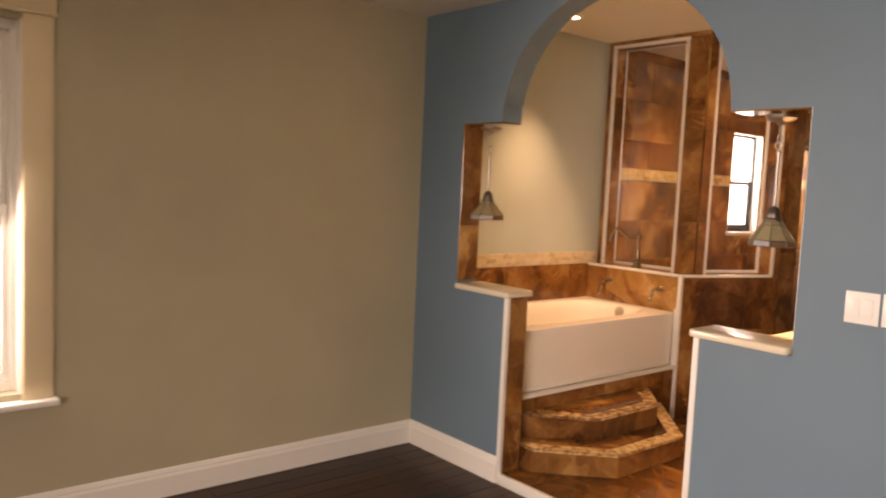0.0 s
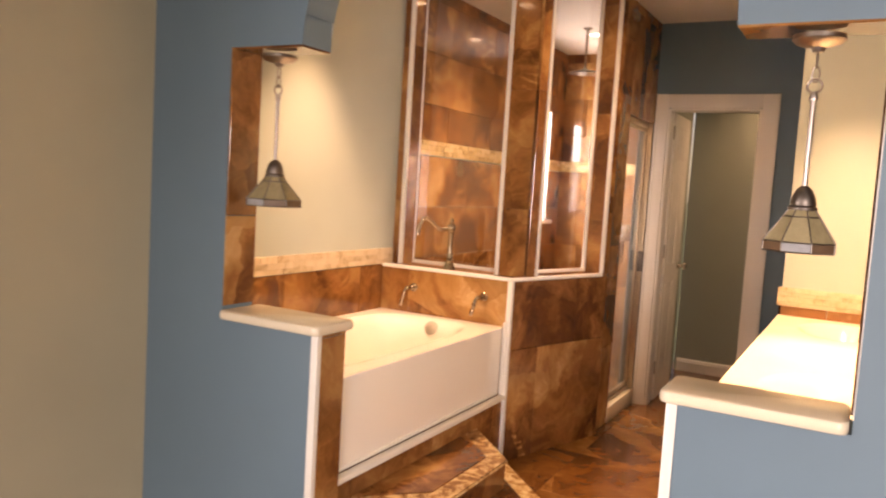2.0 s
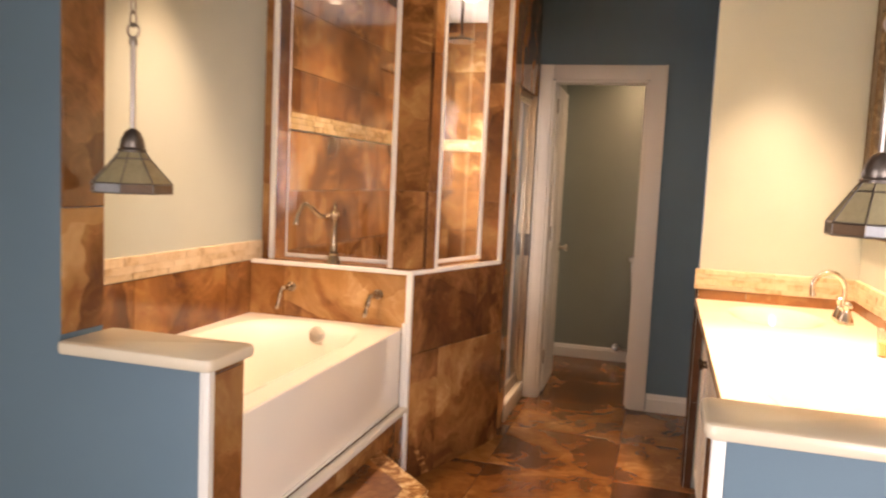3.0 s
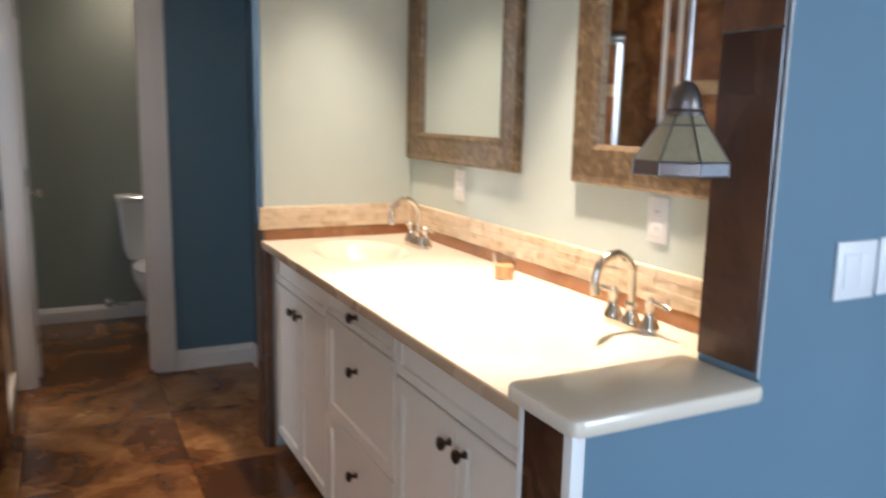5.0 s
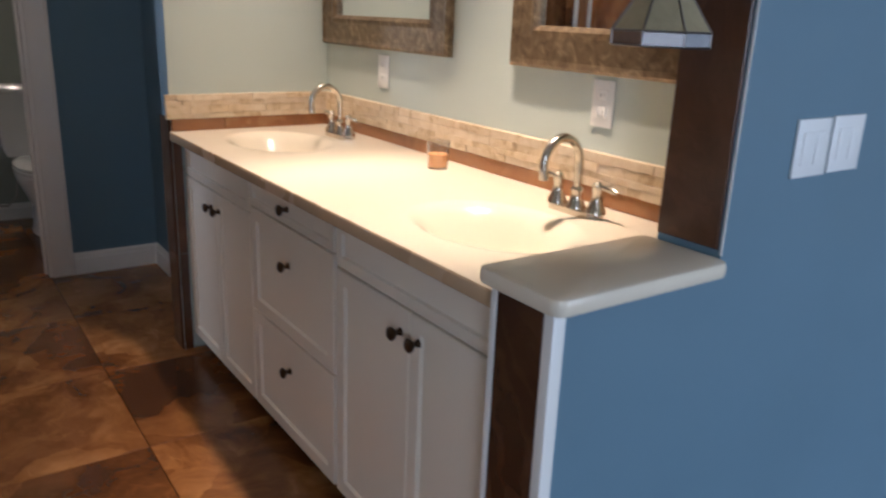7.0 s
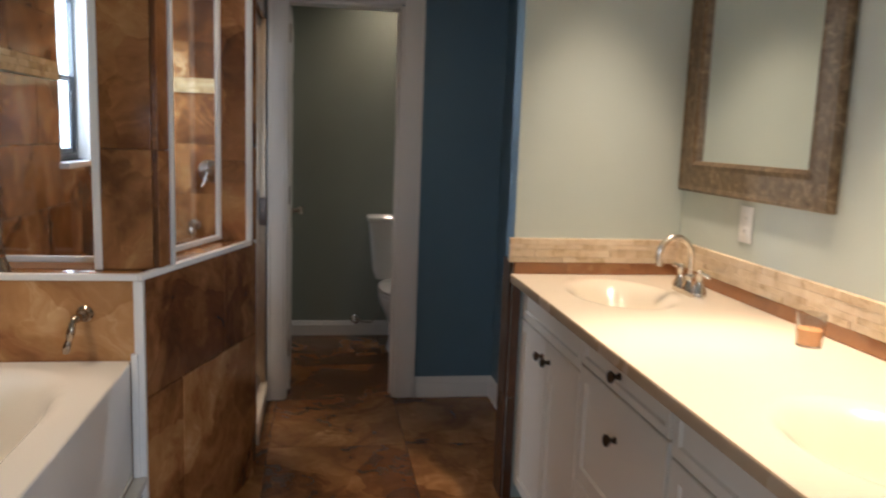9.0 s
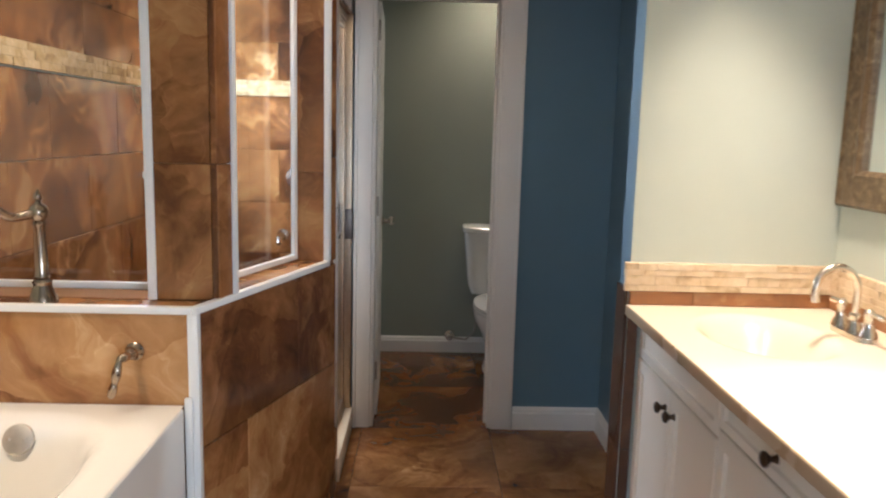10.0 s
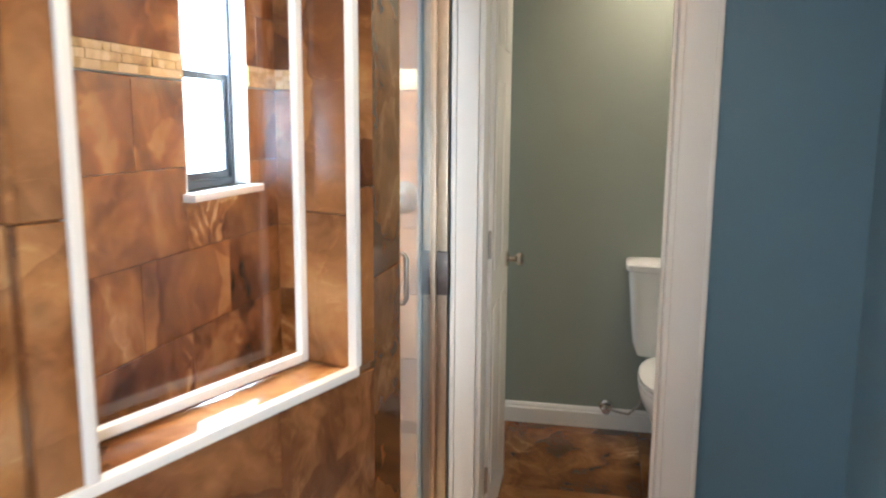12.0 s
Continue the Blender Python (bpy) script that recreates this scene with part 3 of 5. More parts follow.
# ---- bath platform and steps ----
def slab(name, pts, z0, z1, mat, parent, label="", bevel=0.004):
    bm = prism(bmesh.new(), pts, 2, z0, z1)
    es = [e for e in bm.edges if len(e.link_faces) == 2 and e.calc_face_angle(0) > 0.3]
    bmesh.ops.bevel(bm, geom=es, offset=bevel, segments=2, affect="EDGES")
    return part(name, bm, mat, parent, label, True)


platform = structure("bath_platform", box(bmesh.new(), T, 1.702, -0.01, PC[0] + 0.01, Y_N, 0.335), M_GROUT, "brown tiled platform under the bath", "platform")
bpy.context.view_layer.update()
tiles(platform, (T, 1.702, 0.0), X, Z, PC[0] - T - 0.006, 0.334, 0.6, 0.334, (0.2, 0), 0)
steps = thing("bath_steps", pose(0, 0, 0), "two chamfered brown tiled steps up to the bath", "steps")


def step_outline(y, x0, x1, back):
    d = back - y
    return [(max(x0 - d, T + 0.02), back), (max(x0 - d, T + 0.02), min(back, y + x0 - max(x0 - d, T + 0.02))), (x0, y), (x1, y), (x1 + d, back)]


for y, x0, x1, z0, z1 in ((1.205, 0.47, 1.04, 0.0, 0.112), (1.392, 0.53, 1.063, 0.13, 0.242)):
    out = step_outline(y + 0.01, x0, x1, 1.69)
    slab("riser", out, z0, z1, M_TILE, steps, "brown swirled tile riser")
    top = step_outline(y, x0, x1, 1.69)
    slab("nosing", top, z1, z1 + 0.016, M_STEP, steps, "mottled gold tile nosing band")
    slab("tread", step_outline(y + 0.085, x0 + 0.035, x1 - 0.035, 1.688), z1 + 0.014, z1 + 0.02, M_TILE, steps, "brown swirled tile tread", 0.002)


# ---- half wall caps ----
def rounded(x0, y0, x1, y1, r, n=6):
    out = []
    for cx, cy, a0 in ((x1 - r, y1 - r, 0), (x0 + r, y1 - r, 90), (x0 + r, y0 + r, 180), (x1 - r, y0 + r, 270)):
        for k in range(n + 1):
            a = radians(a0 + 90 * k / n)
            out.append((cx + r * math.cos(a), cy + r * math.sin(a)))
    return out


def cap_slab(bm, x0, y0, x1, y1, z0, z1, r, e):
    """A slab with round corners and softened upper and lower edges."""
    rings = []
    for ins, z in ((e, z0), (e * 0.3, z0 + e * 0.3), (0, z0 + e), (0, z1 - e), (e * 0.3, z1 - e * 0.3), (e, z1)):
        rings.append([bm.verts.new((p[0], p[1], z)) for p in rounded(x0 + ins, y0 + ins, x1 - ins, y1 - ins, max(r - ins, 0.002))])
    n = len(rings[0])
    for a, b in zip(rings, rings[1:]):
        for k in range(n):
            bm.faces.new((a[k], a[(k + 1) % n], b[(k + 1) % n], b[k]))
    bm.faces.new(rings[0][::-1])
    bm.faces.new(rings[-1])
    return bm


for y0, y1 in ((JR + 0.006, ER + 0.02), (EL - 0.02, JL - 0.006)):
    bm = cap_slab(bmesh.new(), -0.03, y0, T + 0.03, y1, CAP, CAP + 0.031, 0.024, 0.009)
    tagged(part("half_wall_top", bm, M_COUNTER, None, "", True), "cream stone slab with rounded edges on the half wall", "stone slab", "half wall slabs", "structure")

# ---- bathtub ----
def sunken(bm, x0, y0, x1, y1, z, drop, step=0.012):
    """A level sheet with hollows: drop(x, y) gives the depth."""
    nx, ny = max(int((x1 - x0) / step), 2), max(int((y1 - y0) / step), 2)
    grid = []
    for j in range(ny + 1):
        row = []
        for i in range(nx + 1):
            x, y = x0 + (x1 - x0) * i / nx, y0 + (y1 - y0) * j / ny
            row.append(bm.verts.new((x, y, z - drop(x, y))))
        grid.append(row)
    for j in range(ny):
        for i in range(nx):
            bm.faces.new((grid[j][i], grid[j][i + 1], grid[j + 1][i + 1], grid[j + 1][i]))
    return grid


def smooth(a):
    a = min(max(a, 0.0), 1.0)
    return a * a * (3 - 2 * a)


TZ = 0.703
bath = thing("bathtub", pose(0.895, 2.09, 0.357), "white alcove bathtub with a flat panelled apron", "bathtub")
bpy.context.view_layer.update()


def at_home(ob, parent):
    """Keeps a part that was built in the world's coordinates where it is."""
    ob.matrix_parent_inverse = parent.matrix_world.inverted()
    return ob


def wpart(name, bm, mat, parent, label="", smooth_=True):
    return at_home(part(name, bm, mat, parent, label, smooth_), parent)


def tub_drop(x, y):
    u, v = abs(x - 0.895) / 0.665, abs(y - 2.095) / 0.285
    r = (u ** 4 + v ** 4) ** 0.25
    return 0.34 * smooth((1.0 - r) / 0.30) + 0.01 * smooth((1.04 - r) / 0.05)


bm = bmesh.new()
sunken(bm, T + 0.004, 1.716, PC[0] - 0.002, Y_N - 0.013, TZ, tub_drop, 0.014)
wpart("basin", bm, M_TUB, bath)
bm = box(bmesh.new(), T + 0.004, 1.712, 0.357, PC[0] - 0.018, 1.74, TZ - 0.001, 0.006, 3)
wpart("apron", bm, M_TUB, bath)
bm = box(bmesh.new(), T + 0.03, 1.706, 0.37, PC[0] - 0.05, 1.7125, 0.377, 0.002)
wpart("apron_bead", bm, M_TUB, bath)
bm = bmesh.new()
mo = Matrix.Translation((1.514, 2.056, 0.664)) @ Matrix.Rotation(radians(-66), 4, "Y")
lathe(bm, [(0.0001, 0.009), (0.031, 0.009), (0.0345, 0.0075), (0.036, 0.004), (0.036, 0.0)][::-1], 28, mo)
for s in (-1, 1):
    lathe(bm, [(0.004, 0.0), (0.004, 0.013), (0.0015, 0.014)], 8, mo @ Matrix.Translation((0, s * 0.018, 0)))
wpart("overflow_plate", bm, M_SATIN, bath, "round nickel overflow plate")

# spout on the ledge
def lathe_at(x, y, z, prof, seg=20, m=Matrix.Identity(4)):
    return lathe(bmesh.new(), prof, seg, Matrix.Translation((x, y, z)) @ m)


M_BRASS = metal("antique_nickel", (0.44, 0.35, 0.26), 0.22, 0.3)
fx, fy = 1.70, 2.075
spout = thing("bath_spout", pose(fx, fy, LEDGE), "antique nickel gooseneck bath spout on the ledge", "faucet")
bpy.context.view_layer.update()
wpart("column", lathe_at(fx, fy, LEDGE, [(0.035, 0), (0.034, 0.012), (0.028, 0.024), (0.021, 0.045), (0.024, 0.052), (0.0155, 0.06), (0.019, 0.066), (0.0165, 0.074), (0.0135, 0.19), (0.017, 0.197), (0.0135, 0.204), (0.022, 0.214), (0.024, 0.228), (0.020, 0.24), (0.011, 0.247)]), M_BRASS, spout)
wpart("finial", lathe_at(fx, fy, LEDGE + 0.245, [(0.009, 0), (0.006, 0.008), (0.010, 0.014), (0.010, 0.022), (0.004, 0.03), (0.002, 0.036)]), M_BRASS, spout)
d = Vector((-0.86, 0.5, 0)).normalized()
base = Vector((fx, fy, LEDGE + 0.226))
pts, rad = [], []
for k in range(22):
    s = k / 21
    z = -0.012 * math.sin(s * math.pi * 1.1) + 0.055 * smooth((s - 0.25) / 0.45) - 0.10 * smooth((s - 0.72) / 0.28)
    pts.append(base + d * (0.20 * min(s * 1.12, 1.0)) + Z * z)
    rad.append(0.0115 - 0.002 * s + (0.003 if s > 0.93 else 0))
wpart("spout", tube(bmesh.new(), pts, rad), M_BRASS, spout)

# lever handles on the low wall
def lever(x, y, z):
    h = thing("bath_lever", pose(x, y, z), "antique nickel cross-neck lever handle on the tiled ledge wall", "faucet handle", "bath levers")
    side = Matrix.Rotation(radians(-90), 4, "Y")
    part("rosette", lathe(bmesh.new(), [(0.020, 0), (0.020, 0.004), (0.012, 0.010), (0.009, 0.02), (0.013, 0.026), (0.009, 0.032), (0.004, 0.036)], 18, side), M_BRASS, h, "", True)
    h.scale = (1.15, 1.15, 1.15)
    pts, rad = [], []
    for k in range(25):
        s = k / 24
        bend = smooth((s - 0.25) / 0.35)
        pts.append(Vector((-0.028 - 0.04 * math.sin(min(s / 0.5, 1.0) * math.pi / 2), 0.028 * s, -0.07 * max(s - 0.3, 0) / 0.7 - 0.012 * bend)))
        rad.append(0.0062 + 0.0042 * abs(math.sin(s * math.pi * 3.0)) * (1.0 - 0.35 * s))
    rad[-1] = 0.003
    part("lever", tube(bmesh.new(), pts, rad), M_BRASS, h, "", True)


lever(PC[0] + 0.002, 1.834, 0.840)
lever(PC[0] + 0.002, 2.252, 0.840)

# ---- stone bands ----
def stone_band(origin, u, length, z0, z1, depth, seed):
    """Split-face pieces in rows, each a block of its own depth."""
    rnd = random.Random(seed)
    u = Vector(u)
    n = u.cross(Z)
    bm = bmesh.new()
    zs = [z0]
    while zs[-1] < z1 - 1e-4:
        zs.append(min(zs[-1] + rnd.uniform(0.016, 0.03), z1))
        if z1 - zs[-1] < 0.012:
            zs[-1] = z1
    for lo, hi in zip(zs, zs[1:]):
        h = hi - lo
        a = -rnd.uniform(0, 0.04)
        while a < length - 1e-4:
            e = min(a + rnd.uniform(0.025, 0.11), length)
            w = e - max(a, 0)
            o = Vector(origin) + u * max(a, 0)
            a = e
            if w < 0.004:
                continue
            dd = depth * rnd.uniform(0.84, 1.06)
            c = 0.0005
            vs = []
            for p, q, s in ((0, 0, 0), (w, 0, 0), (w, 0, h), (0, 0, h), (c, dd, c), (w - c, dd * rnd.uniform(0.88, 1.05), c), (w - c, dd, h - c), (c, dd * rnd.uniform(0.88, 1.05), h - c)):
                vs.append(bm.verts.new(o + u * p + n * q + Z * (lo + s)))
            for f in ((4, 5, 6, 7), (0, 1, 5, 4), (1, 2, 6, 5), (2, 3, 7, 6), (3, 0, 4, 7)):
                bm.faces.new([vs[k] for k in f])
    return bm


def band(origin, u, length, z0, z1, depth, seed, label="gold split-face stone border strip on the tiled wall", mat=None):
    ob = part("stone_border", stone_band(origin, u, length, z0, z1, depth, seed), mat or M_GOLDSTONE)
    return tagged(ob, label, "trim", "stone borders", "structure")


band((XA + 0.13, Y_N, 0), X, SWX0 - XA - 0.13, 1.565, 1.65, 0.018, 2)
band((SWX1, Y_N, 0), X, X_E - SWX1, 1.565, 1.65, 0.018, 3)
band((X_E, Y_N, 0), -Y, Y_N - Y_S - 0.1, 1.565, 1.65, 0.018, 4)
band((T, Y_N, 0), X, PC[0] - T + 0.09, LEDGE + 0.002, LEDGE + 0.085, 0.016, 5, "split-face travertine border strip above the bath", M_STONE)
CT = 0.876
M_SPLASH = swirl_tile("plain_brown_tile", [(0.2, (0.20, 0.08, 0.03)), (0.5, (0.30, 0.13, 0.05)), (0.8, (0.38, 0.19, 0.08))], 0.2)
tiles(bpy.data.objects["wall_vanity"], (X_W, Y_V, CT), -X, Z, X_W - T, 0.045, 0.6, 0.045, (0.2, 0), 0, 0.012, M_SPLASH)
tiles(wing, (X_W, 0.49, CT), -Y, Z, 0.49 - Y_V, 0.045, 0.6, 0.045, (0.2, 0), 0, 0.012, M_SPLASH)

# ---- vanity ----
BASINS = ((0.545, 0.22), (1.785, 0.21))


def top_drop(x, y):
    for cx, cy in BASINS:
        r = math.hypot((x - cx) / 0.225, (y - cy) / 0.165)
        if r < 1.06:
            return 0.12 * smooth((1.0 - r) / 0.75) ** 0.8 + 0.006 * smooth((1.05 - r) / 0.08)
    return 0.0


FRONT = 0.430
worktop = thing("worktop", pose(1.1, 0.2, CT - 0.035), "cream solid-surface worktop with two moulded oval basins", "worktop")
bpy.context.view_layer.update()
bm = bmesh.new()
sunken(bm, T + 0.002, Y_V + 0.001, X_W - 0.001, 0.497, CT, top_drop, 0.0115)
wpart("top", bm, M_COUNTER, worktop)
bm = box(bmesh.new(), T + 0.002, 0.481, CT - 0.034, X_W - 0.001, 0.499, CT - 0.0008, 0.0045, 3)
wpart("front_edge", bm, M_EDGE, worktop, "tan worktop front edge")
for cx, cy in BASINS:
    bm = lathe(bmesh.new(), [(0.022, 0.0), (0.021, 0.003), (0.012, 0.004), (0.004, 0.006)], 20, Matrix.Translation((cx, cy, CT - 0.126)))
    wpart("drain", bm, M_NICKEL, worktop, "nickel basin drain")
    bm = box(bmesh.new(), cx - 0.26, cy - 0.19, CT - 0.15, cx + 0.26, cy + 0.19, CT - 0.136)
    wpart("bowl_underside", bm, M_COUNTER, worktop)


def shaker(w, h, rail=0.055, t=0.018):
    """A framed front with a sunken flat panel, facing +y, standing on its lower edge's middle."""
    bm = box(bmesh.new(), -w / 2, 0, 0, w / 2, t, h, 0)
    f = max(bm.faces, key=lambda q: q.calc_center_median().y)
    r = min(rail, h * 0.33)
    bmesh.ops.inset_region(bm, faces=[f], thickness=r, depth=0)
    bmesh.ops.inset_region(bm, faces=[f], thickness=0.005, depth=-0.009)
    es = [e for e in bm.edges if all(abs(v.co.y - t) < 1e-5 for v in e.verts) and e.is_boundary is False and e.calc_face_angle(0) > 1.2]
    bmesh.ops.bevel(bm, geom=es, offset=0.002, segments=2, affect="EDGES")
    return bm


def knob_bm():
    m = Matrix.Rotation(radians(-90), 4, "X")
    return lathe(bmesh.new(), [(0.010, 0), (0.008, 0.004), (0.006, 0.012), (0.010, 0.017), (0.0155, 0.022), (0.0165, 0.027), (0.012, 0.031), (0.003, 0.033)], 18, m)


def front(kind, parent, cx, z0, w, h, knobs=()):
    d = part(kind, shaker(w, h), M_CABINET, parent, "", False)
    d.location = Vector((cx, FRONT - parent.location.y, z0))
    for kx, kz in knobs:
        k = part("knob", knob_bm(), M_BRONZE, d, "dark bronze round knob", True)
        k.location = (kx, 0.018, kz)
    return d


def cabinet(name, x0, x1, label, fronts):
    cx = (x0 + x1) / 2
    c = thing(name, pose(cx, 0.15, 0), label, "cabinet", "vanity cabinets")
    hw = (x1 - x0) / 2
    bm = box(bmesh.new(), -hw, Y_V + 0.004 - 0.15, 0.055, hw, FRONT - 0.15 - 0.0005, CT - 0.037)
    bmesh.ops.delete(bm, geom=[f for f in bm.faces if f.normal.z > 0.9], context="FACES_ONLY")
    part("carcass", bm, M_CABINET, c)
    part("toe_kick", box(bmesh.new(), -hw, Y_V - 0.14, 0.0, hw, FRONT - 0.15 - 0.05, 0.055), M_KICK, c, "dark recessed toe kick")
    for kind, fx0, fx1, z0, z1, kn in fronts:
        front(kind, c, (fx0 + fx1) / 2 - cx, z0, fx1 - fx0, z1 - z0, kn)
    return c


for nm, x0, x1, dx0, dx1 in (("sink_cabinet", T + 0.006, 0.884, 0.185, 0.880), ("sink_cabinet", 1.464, X_W - 0.004, 1.468, X_W - 0.006)):
    mid = (dx0 + dx1) / 2
    w = mid - dx0 - 0.002
    cabinet(nm, x0, x1, "white shaker sink cabinet with two doors and dark knobs", [
        ("false_drawer", dx0, dx1, 0.715, CT - 0.045, ()),
        ("door", dx0, mid - 0.002, 0.065, 0.708, ((w / 2 - 0.035, 0.585),)),
        ("door", mid + 0.002, dx1, 0.065, 0.708, ((-w / 2 + 0.035, 0.585),))])
cabinet("drawer_cabinet", 0.894, 1.462, "white shaker cabinet with three drawers and dark knobs", [
    ("drawer", 0.897, 1.460, 0.742, CT - 0.042, ((0, 0.048),)),
    ("drawer", 0.897, 1.460, 0.402, 0.736, ((0, 0.222),)),
    ("drawer", 0.897, 1.460, 0.065, 0.396, ((0, 0.228),))])


def splash_band(origin, u, length, seed):
    ob = part("stone_border", stone_band(origin, u, length, CT + 0.045, CT + 0.133, 0.018, seed), M_STONE)
    return tagged(ob, "split-face travertine border strip of the backsplash", "trim", "stone borders", "structure")


splash_band((X_W, Y_V, 0), -X, X_W - T, 7)
splash_band((X_W, 0.508, 0), -Y, 0.508 - Y_V, 8)


# ---- basin faucets ----
def basin_faucet(x, y):
    f = thing("basin_faucet", pose(x, y, CT), "brushed nickel gooseneck faucet with two lever handles", "faucet", "basin faucets")
    f.scale = (1.08, 1.05, 1.17)
    bm = box(bmesh.new(), -0.085, -0.026, 0, 0.085, 0.026, 0.012)
    es = [e for e in bm.edges if abs(e.verts[0].co.z - e.verts[1].co.z) > 0.005]
    bmesh.ops.bevel(bm, geom=es, offset=0.024, segments=6, affect="EDGES")
    part("base_plate", bm, M_NICKEL, f, "", True)
    part("hub", lathe(bmesh.new(), [(0.022, 0.012), (0.020, 0.02), (0.014, 0.032), (0.013, 0.045), (0.015, 0.05), (0.011, 0.056)], 20), M_NICKEL, f, "", True)
    pts = [(0, 0, 0.05), (0, 0, 0.08), (0, 0, 0.105)]
    for k in range(1, 15):
        a = math.pi * 1.08 * k / 14
        pts.append((0, 0.055 - 0.055 * math.cos(a), 0.105 + 0.055 * math.sin(a)))
    pts.append((0, pts[-1][1] - 0.002, pts[-1][2] - 0.012))
    part("spout", tube(bmesh.new(), pts, [0.0095] * (len(pts) - 2) + [0.011, 0.012], 14), M_NICKEL, f, "", True)
    for s in (-1, 1):
        h = part("handle", lathe(bmesh.new(), [(0.023, 0.012), (0.021, 0.02), (0.014, 0.034), (0.011, 0.052), (0.013, 0.058), (0.012, 0.07), (0.005, 0.077)], 18), M_NICKEL, f, "", True)
        h.location = (s * 0.062, 0, 0)
        part("lever", tube(bmesh.new(), [(0, 0, 0.064), (s * 0.02, 0.0, 0.067), (s * 0.045, 0.0, 0.066), (s * 0.058, 0, 0.064)], [0.006, 0.0055, 0.007, 0.004]), M_NICKEL, h, "", True)
    return f


basin_faucet(0.54, -0.03)
basin_faucet(1.785, -0.03)

# candle in a glass tumbler
M_GLASS, gn, gb = nodes_of("clear_glass", 0.03)
gb.inputs["Transmission Weight"].default_value = 1.0
gb.inputs["IOR"].default_value = 1.45
M_WAX = paint("orange_wax", (0.88, 0.42, 0.15), 0.5, 0.1)
candle = thing("candle_glass", pose(1.14, -0.03, CT), "small glass tumbler half filled with orange wax", "candle")
tumbler = part("tumbler", lathe(bmesh.new(), [(0.0, 0.001), (0.031, 0.001), (0.036, 0.085), (0.033, 0.085), (0.0285, 0.006), (0.0, 0.006)], 28, cap=False), M_GLASS, candle, "clear glass tumbler", True)
tumbler.visible_shadow = False
part("wax", lathe(bmesh.new(), [(0.028, 0.007), (0.0305, 0.046), (0.0, 0.044)], 24), M_WAX, candle, "orange wax", True)
part("wick", tube(bmesh.new(), [(0, 0, 0.044), (0.001, 0, 0.054)], 0.001, 6), M_BRONZE, candle)

# small white box beside the jamb
sb = thing("soap_box", pose(T + 0.045, JR - 0.16, CT), "small white box on the worktop beside the jamb", "box")
part("carton", box(bmesh.new(), -0.012, -0.03, 0, 0.012, 0.03, 0.055, 0.002), M_PLATE, sb, "", True)

# ---- mirrors ----
M_FRAME, fn, fb = nodes_of("hammered_bronze_frame", 0.38, 0.55)
fp = coord(fn)
n1 = noise_tex(fn, fp, 26, 5, 0.6, 1.2)
fn.links.new(ramp(fn, n1.outputs["Fac"], [(0.3, (0.10, 0.065, 0.035)), (0.55, (0.20, 0.14, 0.08)), (0.75, (0.36, 0.27, 0.16))]), fb.inputs["Base Color"])
n2 = noise_tex(fn, fp, 60, 4)
bump(fn, fb, n2.outputs["Fac"], 0.6, 0.004)
M_MIRROR, mn, mb = nodes_of("mirror_silver", 0.02, 1.0)
mb.inputs["Base Color"].default_value = (0.86, 0.88, 0.86, 1)


def mirror(x0, x1, z0, z1):
    cx = (x0 + x1) / 2
    m = thing("wall_mirror", pose(cx, Y_V, z0), "framed mirror with a wide hammered bronze frame", "mirror", "vanity mirrors")
    w, h, r = x1 - x0, z1 - z0, 0.11
    o = [(-w / 2, 0), (w / 2, 0), (w / 2, h), (-w / 2, h)]
    i = [(-w / 2 + r, r), (w / 2 - r, r), (w / 2 - r, h - r), (-w / 2 + r, h - r)]
    lay = [(1.0, 0.0, 0.002), (1.0, 0.0, 0.022), (0.92, 0.0, 0.030), (0.80, 0.0, 0.026), (0.25, 0.0, 0.026), (0.12, 0.0, 0.030), (0.0, 0.0, 0.018), (0.0, 0.0, 0.006)]
    for k in range(4):
        bm = bmesh.new()
        a0, a1, b0, b1 = o[k], o[(k + 1) % 4], i[k], i[(k + 1) % 4]
        rows = []
        for s, _, y in lay:
            p = (b0[0] + (a0[0] - b0[0]) * s, b0[1] + (a0[1] - b0[1]) * s)
            q = (b1[0] + (a1[0] - b1[0]) * s, b1[1] + (a1[1] - b1[1]) * s)
            rows.append((bm.verts.new((p[0], y, p[1])), bm.verts.new((q[0], y, q[1]))))
        for (a, b), (c, d) in zip(rows, rows[1:]):
            bm.faces.new((a, b, d, c))
        part("frame_rail", bm, M_FRAME, m)
    part("glass", box(bmesh.new(), -w / 2 + r, 0.002, r, w / 2 - r, 0.008, h - r), M_MIRROR, m, "silvered mirror glass")


mirror(1.25, 2.118, 1.20, 2.20)
mirror(0.165, 0.945, 1.20, 2.20)


